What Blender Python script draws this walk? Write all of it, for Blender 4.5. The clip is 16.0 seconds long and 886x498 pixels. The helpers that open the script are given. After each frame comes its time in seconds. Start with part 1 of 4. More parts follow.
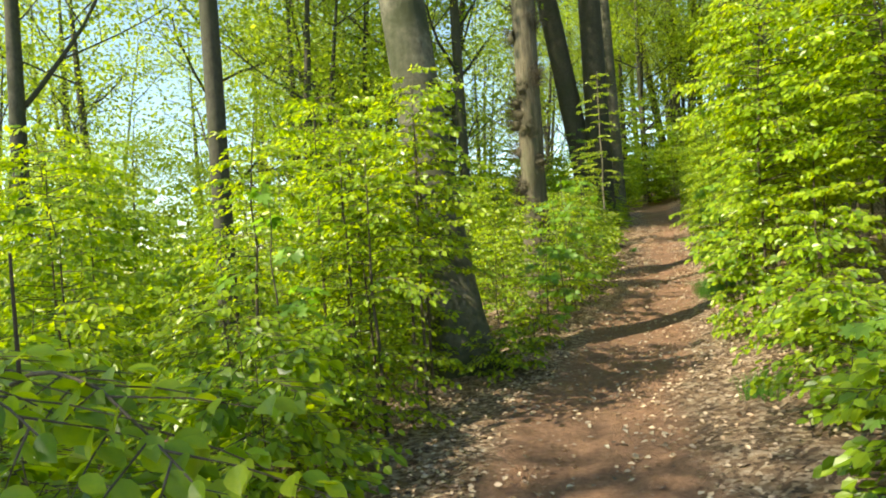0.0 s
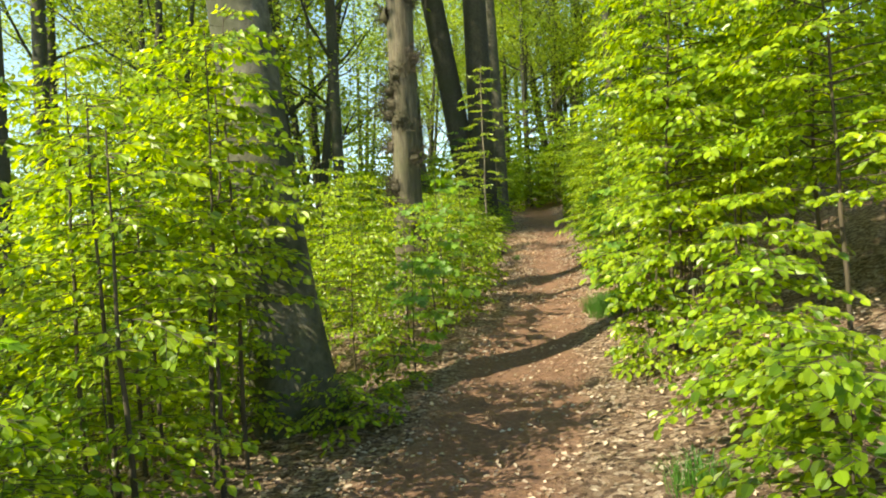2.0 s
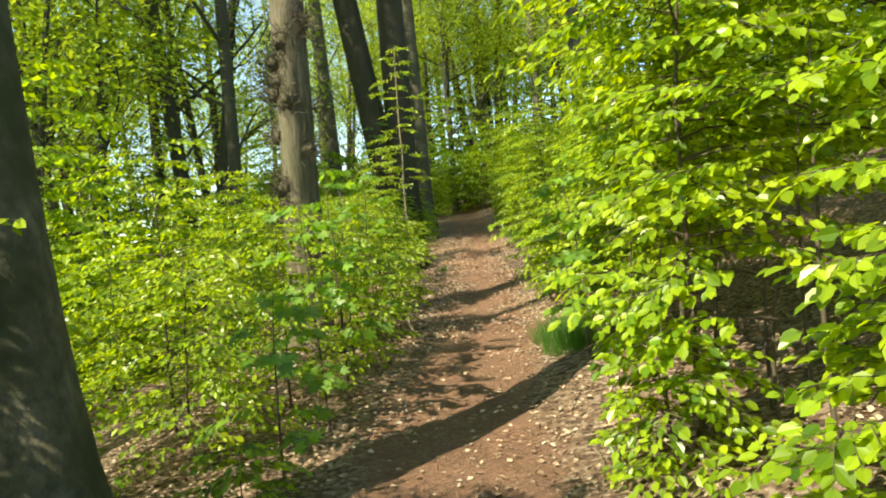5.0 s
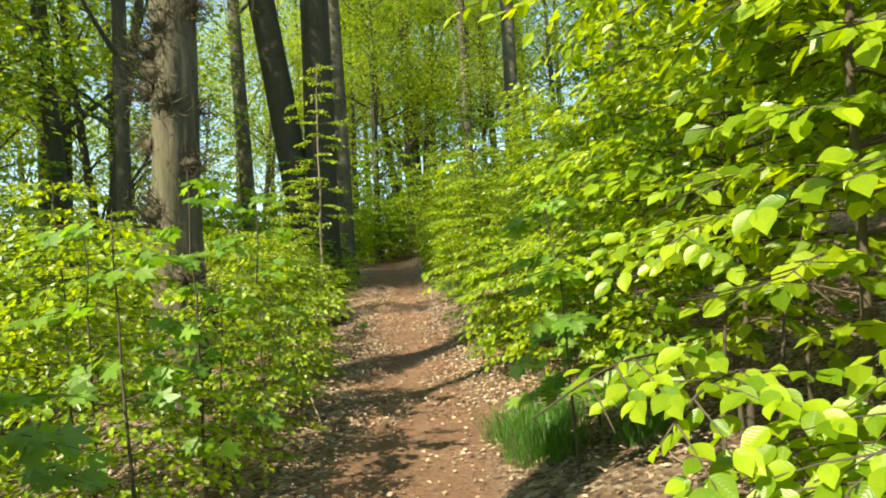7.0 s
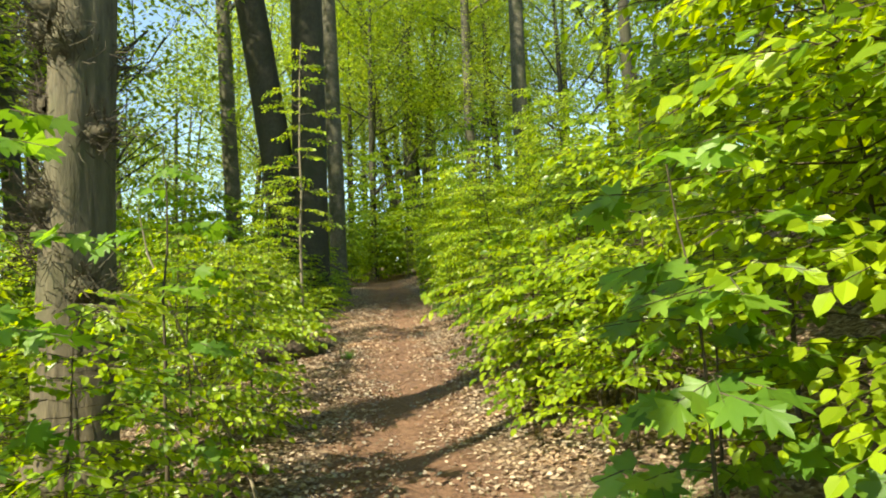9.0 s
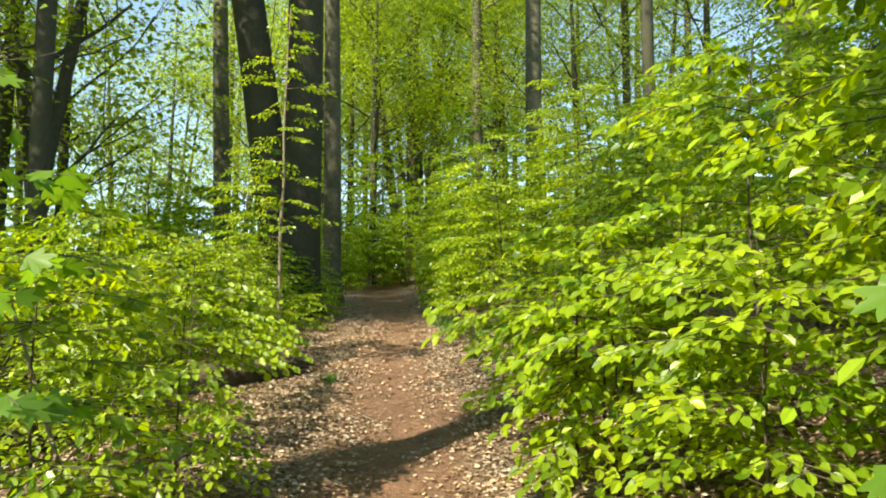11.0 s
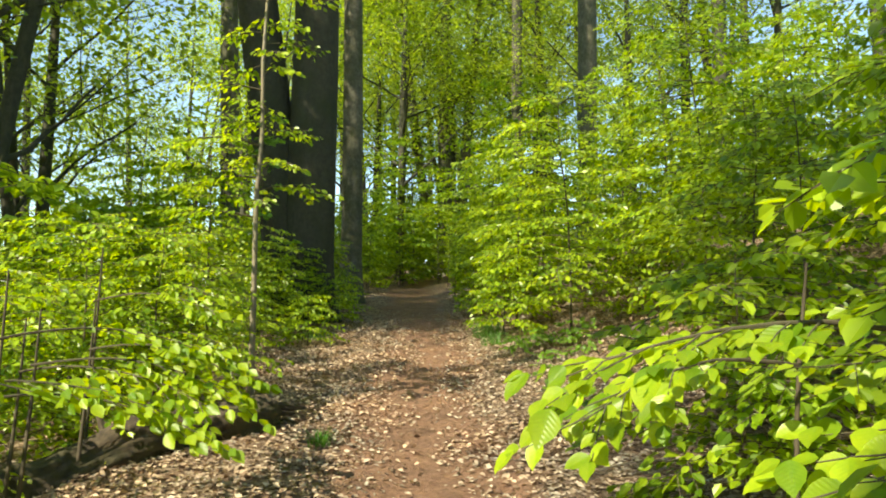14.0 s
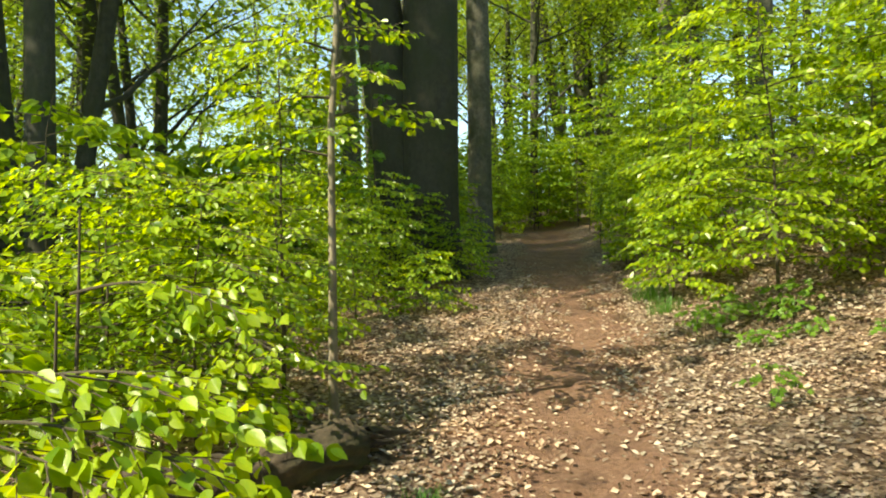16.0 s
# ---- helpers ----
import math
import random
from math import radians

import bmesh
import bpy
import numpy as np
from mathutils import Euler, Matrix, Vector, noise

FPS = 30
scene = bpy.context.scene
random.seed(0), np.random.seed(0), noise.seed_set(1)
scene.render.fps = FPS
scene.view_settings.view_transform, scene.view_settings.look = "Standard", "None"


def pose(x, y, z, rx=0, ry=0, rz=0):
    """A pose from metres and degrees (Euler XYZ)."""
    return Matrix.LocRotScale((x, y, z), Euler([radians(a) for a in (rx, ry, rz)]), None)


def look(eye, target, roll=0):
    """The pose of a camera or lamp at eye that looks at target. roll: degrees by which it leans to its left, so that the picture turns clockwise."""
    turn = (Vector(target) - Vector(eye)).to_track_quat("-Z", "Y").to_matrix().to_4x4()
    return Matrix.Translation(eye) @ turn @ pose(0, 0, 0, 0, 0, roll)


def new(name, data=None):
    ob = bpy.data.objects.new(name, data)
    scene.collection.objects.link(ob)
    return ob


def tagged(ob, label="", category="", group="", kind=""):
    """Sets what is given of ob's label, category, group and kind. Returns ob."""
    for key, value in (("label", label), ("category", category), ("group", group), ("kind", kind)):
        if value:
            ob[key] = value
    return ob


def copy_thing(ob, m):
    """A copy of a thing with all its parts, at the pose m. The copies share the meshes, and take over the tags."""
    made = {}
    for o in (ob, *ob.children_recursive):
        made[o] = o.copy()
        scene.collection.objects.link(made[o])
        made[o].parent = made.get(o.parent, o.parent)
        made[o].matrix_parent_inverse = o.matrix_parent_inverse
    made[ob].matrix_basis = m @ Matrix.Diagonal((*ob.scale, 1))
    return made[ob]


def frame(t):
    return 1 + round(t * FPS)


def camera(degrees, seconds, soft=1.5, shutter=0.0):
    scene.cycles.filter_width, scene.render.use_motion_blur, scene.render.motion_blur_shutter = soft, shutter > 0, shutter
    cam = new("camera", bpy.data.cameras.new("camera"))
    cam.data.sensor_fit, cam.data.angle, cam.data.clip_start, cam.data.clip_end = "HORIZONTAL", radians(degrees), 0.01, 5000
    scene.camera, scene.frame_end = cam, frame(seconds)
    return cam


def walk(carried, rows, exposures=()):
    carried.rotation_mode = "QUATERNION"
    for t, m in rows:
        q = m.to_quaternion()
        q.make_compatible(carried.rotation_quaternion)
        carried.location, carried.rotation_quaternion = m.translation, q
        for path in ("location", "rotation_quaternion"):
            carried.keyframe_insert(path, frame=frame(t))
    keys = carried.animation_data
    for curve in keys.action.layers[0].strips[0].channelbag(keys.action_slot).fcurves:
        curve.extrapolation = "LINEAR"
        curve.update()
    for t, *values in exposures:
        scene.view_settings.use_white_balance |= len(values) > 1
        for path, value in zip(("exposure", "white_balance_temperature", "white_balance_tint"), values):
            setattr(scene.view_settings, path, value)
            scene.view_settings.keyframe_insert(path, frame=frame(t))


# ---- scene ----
cam = camera(62.2, 16.0, soft=1.95)
PATH = [
    (0.0, pose(0.000, 0.000, 1.500, 90.00, 4.60, 0.00)),
    (0.5, pose(0.133, 0.488, 1.509, 89.96, 4.30, -2.61)),
    (1.0, pose(0.229, 0.983, 1.523, 89.73, 3.57, -6.34)),
    (1.5, pose(0.321, 1.457, 1.543, 89.58, 3.50, -7.20)),
    (2.0, pose(0.469, 1.904, 1.589, 89.41, 3.78, -8.97)),
    (2.5, pose(0.621, 2.294, 1.596, 89.36, 4.08, -9.86)),
    (3.0, pose(0.716, 2.721, 1.615, 89.25, 4.00, -11.77)),
    (3.5, pose(0.816, 3.164, 1.642, 89.27, 4.82, -12.61)),
    (6.0, pose(1.580, 5.836, 1.641, 90.41, 4.92, -16.72)),
    (6.5, pose(1.740, 6.417, 1.666, 91.64, 4.34, -18.50)),
    (7.0, pose(1.847, 7.019, 1.647, 92.97, 3.67, -20.74)),
    (7.5, pose(1.981, 7.612, 1.638, 93.70, 3.24, -21.25)),
    (8.0, pose(2.172, 8.174, 1.634, 94.10, 2.97, -21.28)),
    (8.5, pose(2.385, 8.700, 1.657, 94.34, 2.95, -20.95)),
    (9.0, pose(2.584, 9.213, 1.693, 94.55, 2.75, -20.98)),
    (9.5, pose(2.836, 9.699, 1.714, 94.82, 2.92, -20.62)),
    (12.0, pose(3.366, 11.972, 1.872, 95.54, -0.87, -21.59)),
    (12.5, pose(3.547, 12.520, 1.943, 95.34, -0.99, -21.55)),
    (13.0, pose(3.756, 13.109, 1.999, 95.29, -0.88, -21.13)),
    (13.5, pose(3.978, 13.677, 2.010, 95.36, -0.55, -20.06)),
    (14.0, pose(4.186, 14.235, 1.999, 94.99, 0.01, -18.92)),
    (14.5, pose(4.411, 14.789, 2.030, 92.13, 0.99, -18.38)),
    (15.0, pose(4.485, 15.333, 2.027, 90.25, 1.93, -15.06)),
    (15.5, pose(4.596, 15.893, 2.123, 89.66, 1.49, -9.98)),
    (16.0, pose(4.732, 16.412, 2.243, 90.35, 0.92, -8.51)),
]
walk(cam, PATH, exposures=((0.0, 1.16, 7400, 2), (16.0, 1.16, 7400, 2)))

# ---------------------------------------------------------------- light
SUN_DIR = Vector((-0.91, -0.41, 0.0)).normalized()      # where the sun stands, in plan
SUN_EL = radians(44)
world = bpy.data.worlds.new("world")
scene.world = world
world.use_nodes = True
wn = world.node_tree.nodes
sky = wn.new("ShaderNodeTexSky")
sky.sky_type = "NISHITA"
sky.sun_disc = False
sky.sun_elevation = SUN_EL
sky.sun_rotation = math.atan2(SUN_DIR.x, SUN_DIR.y)
sky.air_density, sky.dust_density, sky.ozone_density = 1.0, 0.15, 2.0
world.node_tree.links.new(sky.outputs[0], wn["Background"].inputs[0])
wn["Background"].inputs[1].default_value = 0.155
sun = new("sun", bpy.data.lights.new("sun", "SUN"))
sun.data.energy, sun.data.angle, sun.data.color = 5.0, radians(0.53), (1.0, 0.925, 0.78)
sun_from = Vector((SUN_DIR.x * math.cos(SUN_EL), SUN_DIR.y * math.cos(SUN_EL), math.sin(SUN_EL)))
sun.matrix_world = look(sun_from * 60, (0, 0, 0))


# ---------------------------------------------------------------- materials
def material(name):
    m = bpy.data.materials.new(name)
    m.use_nodes = True
    m.node_tree.nodes.clear()
    return m, m.node_tree.nodes, m.node_tree.links


def ramp(nodes, stops):
    r = nodes.new("ShaderNodeValToRGB")
    while len(r.color_ramp.elements) < len(stops):
        r.color_ramp.elements.new(0.5)
    for e, (p, c) in zip(r.color_ramp.elements, stops):
        e.position, e.color = p, (*c, 1)
    return r


def noise_node(nodes, links, scale, detail=4.0, rough=0.6, stretch=None, space="Object"):
    co = nodes.new("ShaderNodeTexCoord")
    n = nodes.new("ShaderNodeTexNoise")
    n.inputs["Scale"].default_value, n.inputs["Detail"].default_value = scale, detail
    n.inputs["Roughness"].default_value = rough
    if stretch:
        mp = nodes.new("ShaderNodeMapping")
        mp.inputs["Scale"].default_value = stretch
        links.new(co.outputs[space], mp.inputs[0])
        links.new(mp.outputs[0], n.inputs["Vector"])
    else:
        links.new(co.outputs[space], n.inputs["Vector"])
    return n


def leaf_material(name, dark, light, glow, share=0.5, rough=0.45, single=False):
    """A thin leaf: part of the light is thrown back, part comes through."""
    m, nodes, links = material(name)
    if single:
        info = nodes.new("ShaderNodeObjectInfo")
        rnd = info.outputs["Random"]
    else:
        geo = nodes.new("ShaderNodeNewGeometry")
        rnd = geo.outputs["Random Per Island"]
    r = ramp(nodes, ((0.0, dark), (0.75, light), (1.0, [min(1, c * 1.25) for c in light])))
    links.new(rnd, r.inputs[0])
    # shaded and sunlit clumps painted into the leaf colour by coarse noise
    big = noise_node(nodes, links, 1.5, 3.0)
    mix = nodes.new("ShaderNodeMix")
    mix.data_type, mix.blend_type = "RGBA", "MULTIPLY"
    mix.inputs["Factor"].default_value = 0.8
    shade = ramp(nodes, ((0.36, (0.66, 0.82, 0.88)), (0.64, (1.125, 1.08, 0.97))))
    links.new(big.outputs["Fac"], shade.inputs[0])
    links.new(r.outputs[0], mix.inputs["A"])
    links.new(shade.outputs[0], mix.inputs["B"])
    p = nodes.new("ShaderNodeBsdfPrincipled")
    p.inputs["Roughness"].default_value = rough
    p.inputs["Specular IOR Level"].default_value = 0.5
    links.new(mix.outputs["Result"], p.inputs["Base Color"])
    if single:
        xyz = nodes.new("ShaderNodeSeparateXYZ")
        oc = nodes.new("ShaderNodeTexCoord")
        links.new(oc.outputs["Object"], xyz.inputs[0])
        ab = nodes.new("ShaderNodeMath")
        ab.operation = "ABSOLUTE"
        links.new(xyz.outputs[0], ab.inputs[0])
        ml = nodes.new("ShaderNodeMath")
        ml.operation = "MULTIPLY_ADD"
        ml.inputs[1].default_value = -0.75
        links.new(ab.outputs[0], ml.inputs[0])
        links.new(xyz.outputs[1], ml.inputs[2])
        fr = nodes.new("ShaderNodeMath")
        fr.operation = "MULTIPLY"
        fr.inputs[1].default_value = 52.0
        links.new(ml.outputs[0], fr.inputs[0])
        sn = nodes.new("ShaderNodeMath")
        sn.operation = "SINE"
        links.new(fr.outputs[0], sn.inputs[0])
        vb = nodes.new("ShaderNodeBump")
        vb.inputs["Strength"].default_value, vb.inputs["Distance"].default_value = 0.10, 0.01
        links.new(sn.outputs[0], vb.inputs["Height"])
        links.new(vb.outputs[0], p.inputs["Normal"])
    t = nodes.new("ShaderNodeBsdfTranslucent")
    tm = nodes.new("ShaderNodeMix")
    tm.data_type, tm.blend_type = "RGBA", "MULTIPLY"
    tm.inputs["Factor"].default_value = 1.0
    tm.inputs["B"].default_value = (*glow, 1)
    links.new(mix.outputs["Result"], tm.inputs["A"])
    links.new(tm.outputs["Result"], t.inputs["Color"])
    add = nodes.new("ShaderNodeMixShader")
    add.inputs[0].default_value = share
    out = nodes.new("ShaderNodeOutputMaterial")
    links.new(p.outputs[0], add.inputs[1])
    links.new(t.outputs[0], add.inputs[2])
    links.new(add.outputs[0], out.inputs[0])
    return m


def bark_material(name, base, tone, moss, ridge=6.0, bump=0.6, cover=0.45):
    m, nodes, links = material(name)
    fine = noise_node(nodes, links, 14.0, 6.0, 0.7, (1, 1, 1.0 / ridge))
    blot = noise_node(nodes, links, 1.3, 4.0, 0.6)
    col = ramp(nodes, ((0.3, base), (0.7, tone)))
    links.new(fine.outputs["Fac"], col.inputs[0])
    mk = ramp(nodes, ((cover, (0, 0, 0)), (cover + 0.25, (1, 1, 1))))
    links.new(blot.outputs["Fac"], mk.inputs[0])
    mix = nodes.new("ShaderNodeMix")
    mix.data_type = "RGBA"
    mix.inputs["B"].default_value = (*moss, 1)
    links.new(mk.outputs[0], mix.inputs["Factor"])
    links.new(col.outputs[0], mix.inputs["A"])
    p = nodes.new("ShaderNodeBsdfPrincipled")
    p.inputs["Roughness"].default_value = 0.9
    links.new(mix.outputs["Result"], p.inputs["Base Color"])
    b = nodes.new("ShaderNodeBump")
    b.inputs["Strength"].default_value, b.inputs["Distance"].default_value = bump, 0.02
    links.new(fine.outputs["Fac"], b.inputs["Height"])
    links.new(b.outputs[0], p.inputs["Normal"])
    out = nodes.new("ShaderNodeOutputMaterial")
    links.new(p.outputs[0], out.inputs[0])
    return m


def ground_material():
    """Trodden earth on the path, leaf litter beside it, woodland floor further off."""
    m, nodes, links = material("forest_floor")
    path = nodes.new("ShaderNodeVertexColor")
    path.layer_name = "path"
    sep = nodes.new("ShaderNodeSeparateColor")
    links.new(path.outputs["Color"], sep.inputs[0])
    n1 = noise_node(nodes, links, 22.0, 8.0, 0.75)
    n2 = noise_node(nodes, links, 2.2, 5.0, 0.6)
    n3 = noise_node(nodes, links, 90.0, 3.0, 0.7)
    vor = nodes.new("ShaderNodeTexVoronoi")
    vor.inputs["Scale"].default_value = 27.0
    co = nodes.new("ShaderNodeTexCoord")
    warp = nodes.new("ShaderNodeVectorMath")
    warp.operation = "MULTIPLY_ADD"
    warp.inputs[1].default_value = (0.10, 0.10, 0.10)
    links.new(n1.outputs["Color"], warp.inputs[0])
    links.new(co.outputs["Object"], warp.inputs[2])
    links.new(warp.outputs[0], vor.inputs["Vector"])
    soil = ramp(nodes, ((0.25, (0.13, 0.064, 0.035)), (0.52, (0.30, 0.168, 0.105)), (0.8, (0.46, 0.31, 0.215))))
    links.new(n1.outputs["Fac"], soil.inputs[0])
    wide = ramp(nodes, ((0.3, (0.75, 0.72, 0.70)), (0.7, (1.15, 1.1, 1.05))))
    links.new(n2.outputs["Fac"], wide.inputs[0])
    soil2 = nodes.new("ShaderNodeMix")
    soil2.data_type, soil2.blend_type = "RGBA", "MULTIPLY"
    soil2.inputs["Factor"].default_value = 1.0
    links.new(soil.outputs[0], soil2.inputs["A"])
    links.new(wide.outputs[0], soil2.inputs["B"])
    litter = ramp(nodes, ((0.1, (0.085, 0.048, 0.028)), (0.4, (0.20, 0.12, 0.07)), (0.75, (0.34, 0.23, 0.15)), (0.95, (0.5, 0.38, 0.28))))
    sepv = nodes.new("ShaderNodeSeparateColor")
    links.new(vor.outputs["Color"], sepv.inputs[0])
    links.new(sepv.outputs[0], litter.inputs[0])
    far = ramp(nodes, ((0.3, (0.035, 0.06, 0.012)), (0.7, (0.10, 0.12, 0.03))))
    links.new(n2.outputs["Fac"], far.inputs[0])
    a = nodes.new("ShaderNodeMix")
    a.data_type = "RGBA"
    links.new(sep.outputs[1], a.inputs["Factor"])
    links.new(litter.outputs[0], a.inputs["A"])
    links.new(far.outputs[0], a.inputs["B"])
    jit = nodes.new("ShaderNodeMath")
    jit.operation = "MULTIPLY_ADD"
    jit.inputs[1].default_value, jit.inputs[2].default_value = 0.9, -0.45
    links.new(n1.outputs["Fac"], jit.inputs[0])
    sm = nodes.new("ShaderNodeMath")
    sm.operation, sm.use_clamp = "ADD", True
    links.new(jit.outputs[0], sm.inputs[0])
    links.new(sep.outputs[0], sm.inputs[1])
    sharp = ramp(nodes, ((0.35, (0, 0, 0)), (0.6, (1, 1, 1))))
    links.new(sm.outputs[0], sharp.inputs[0])
    b = nodes.new("ShaderNodeMix")
    b.data_type = "RGBA"
    links.new(sharp.outputs[0], b.inputs["Factor"])
    links.new(a.outputs["Result"], b.inputs["A"])
    links.new(soil2.outputs["Result"], b.inputs["B"])
    p = nodes.new("ShaderNodeBsdfPrincipled")
    p.inputs["Roughness"].default_value = 0.95
    links.new(b.outputs["Result"], p.inputs["Base Color"])
    hs = nodes.new("ShaderNodeMath")
    hs.operation = "ADD"
    links.new(n1.outputs["Fac"], hs.inputs[0])
    links.new(n3.outputs["Fac"], hs.inputs[1])
    bump = nodes.new("ShaderNodeBump")
    bump.inputs["Strength"].default_value, bump.inputs["Distance"].default_value = 1.0, 0.04
    links.new(hs.outputs[0], bump.inputs["Height"])
    links.new(bump.outputs[0], p.inputs["Normal"])
    out = nodes.new("ShaderNodeOutputMaterial")
    links.new(p.outputs[0], out.inputs[0])
    return m


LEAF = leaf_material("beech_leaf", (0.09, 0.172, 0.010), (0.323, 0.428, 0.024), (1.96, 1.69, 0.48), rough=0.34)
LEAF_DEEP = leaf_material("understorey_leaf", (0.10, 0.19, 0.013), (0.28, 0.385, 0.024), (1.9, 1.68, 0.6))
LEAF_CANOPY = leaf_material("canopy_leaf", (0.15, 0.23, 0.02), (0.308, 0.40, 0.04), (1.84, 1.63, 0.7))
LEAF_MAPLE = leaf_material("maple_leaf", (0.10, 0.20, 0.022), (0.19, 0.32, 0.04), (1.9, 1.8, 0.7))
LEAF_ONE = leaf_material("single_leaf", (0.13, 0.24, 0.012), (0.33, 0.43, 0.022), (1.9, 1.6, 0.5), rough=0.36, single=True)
LEAF_DEAD = leaf_material("dead_leaf", (0.15, 0.085, 0.05), (0.56, 0.415, 0.31), (0.8, 0.6, 0.4), share=0.15, rough=0.6)
LEAF_DEAD_ONE = leaf_material("dead_leaf_single", (0.15, 0.085, 0.05), (0.56, 0.415, 0.31), (0.8, 0.6, 0.4), share=0.15, rough=0.6, single=True)
GRASS = leaf_material("grass_blade", (0.045, 0.12, 0.012), (0.10, 0.23, 0.03), (1.5, 1.5, 0.7), share=0.35)
BARK = bark_material("beech_bark", (0.045, 0.041, 0.027), (0.165, 0.152, 0.106), (0.045, 0.052, 0.018), 1.3, 0.7)
# wide dark cover: moss, and leaf shade on the trunk painted with it
BARK_LEAN = bark_material("mossy_shaded_bark", (0.045, 0.042, 0.026), (0.215, 0.198, 0.14), (0.036, 0.042, 0.014), 1.3, 0.8, 0.33)
BARK_PALE = bark_material("young_bark", (0.14, 0.11, 0.075), (0.30, 0.25, 0.18), (0.15, 0.14, 0.08), 3.0, 0.4)
BARK_ROUGH = bark_material("ridged_bark", (0.035, 0.029, 0.017), (0.20, 0.165, 0.105), (0.085, 0.085, 0.04), 7.0, 1.0)
BARK_DARK = bark_material("far_bark", (0.032, 0.030, 0.019), (0.078, 0.073, 0.05), (0.042, 0.048, 0.019), 1.8, 0.4)
# the twin beech's bark: shade of the crowns is put into this dark colour
BARK_SHADED = bark_material("shaded_bark", (0.022, 0.020, 0.011), (0.056, 0.051, 0.031), (0.027, 0.031, 0.011), 1.4, 0.35)
TWIG = bark_material("twig_bark", (0.04, 0.03, 0.018), (0.11, 0.085, 0.055), (0.06, 0.06, 0.028), 4.0, 0.3)
LOG = bark_material("rotten_wood", (0.02, 0.015, 0.009), (0.10, 0.072, 0.044), (0.042, 0.052, 0.014), 1.0, 1.0)
FLOOR = ground_material()


# ---------------------------------------------------------------- the lie of the land
KY = (-60, -20, 0, 5, 9, 12.5, 15.3, 19.6, 23.8, 34.8, 45, 80, 200, 900)
KZ = (-1.2, -0.4, 0.0, 0.08, 0.14, 0.36, 0.55, 0.98, 1.40, 2.48, 3.35, 6.6, 14, 14)
CY = (-60, 0, 4, 6.5, 9.2, 11, 13.5, 16.6, 19, 21.6, 24.8, 30, 35, 38.5, 60, 900)
CX = (-10, -0.25, 0.63, 1.35, 2.3, 3.0, 4.0, 4.95, 5.7, 6.45, 7.6, 8.95, 10.3, 11.2, 19, 300)


def along(y):
    return np.interp(y, KY, KZ)


def centre(y):
    return np.interp(y, CY, CX)


def height(x, y):
    """Height of the ground: a path along a slope that falls away on one side and climbs on the other."""
    x, y = np.asarray(x, float), np.asarray(y, float)
    u = (x - centre(y)) * 0.95
    z = along(y)
    z = z + np.interp(u, (-400, -60, -30, -6, -2.2, -0.6, 0.6, 1.6, 6, 30, 60, 400),
                      (-14, -13, -8.5, -1.1, -0.06, 0.03, 0.03, 0.22, 1.5, 8.5, 14, 18))
    z = z - 0.05 * np.exp(-(u / 0.45) ** 2)
    z = z + 0.035 * np.sin(1.7 * x + 0.6 * y) * np.sin(1.1 * y - 0.8 * x) * np.clip(np.abs(u), 0, 1)
    return z


def ground_z(x, y):
    return float(height(x, y))


# ---------------------------------------------------------------- mesh tools
class Shape:
    """Gathers vertices and faces, then becomes one mesh."""

    def __init__(self):
        self.v, self.loops, self.sizes, self.count = [], [], [], 0

    def add(self, verts, faces):
        verts, faces = np.asarray(verts, float), np.asarray(faces, int)
        self.v.append(verts)
        self.loops.append((faces + self.count).ravel())
        self.sizes.append(np.full(len(faces), faces.shape[1]))
        self.count += len(verts)

    def mesh(self, name, mat, smooth=False):
        me = bpy.data.meshes.new(name)
        v = np.concatenate(self.v).astype(np.float32)
        loops, sizes = np.concatenate(self.loops).astype(np.int32), np.concatenate(self.sizes).astype(np.int32)
        me.vertices.add(len(v))
        me.vertices.foreach_set("co", v.ravel())
        me.loops.add(len(loops))
        me.loops.foreach_set("vertex_index", loops)
        me.polygons.add(len(sizes))
        me.polygons.foreach_set("loop_start", np.concatenate(([0], np.cumsum(sizes)[:-1])).astype(np.int32))
        me.polygons.foreach_set("loop_total", sizes)
        me.polygons.foreach_set("use_smooth", np.full(len(sizes), smooth))
        me.update(calc_edges=True)
        me.materials.append(mat)
        return me


def part(name, shape, mat, parent, label="", smooth=False, kind=""):
    ob = new(name, shape.mesh(name, mat, smooth))
    ob.parent = parent
    return tagged(ob, label=label, kind=kind)


def unit(v):
    return v / (np.linalg.norm(v, axis=-1, keepdims=True) + 1e-9)


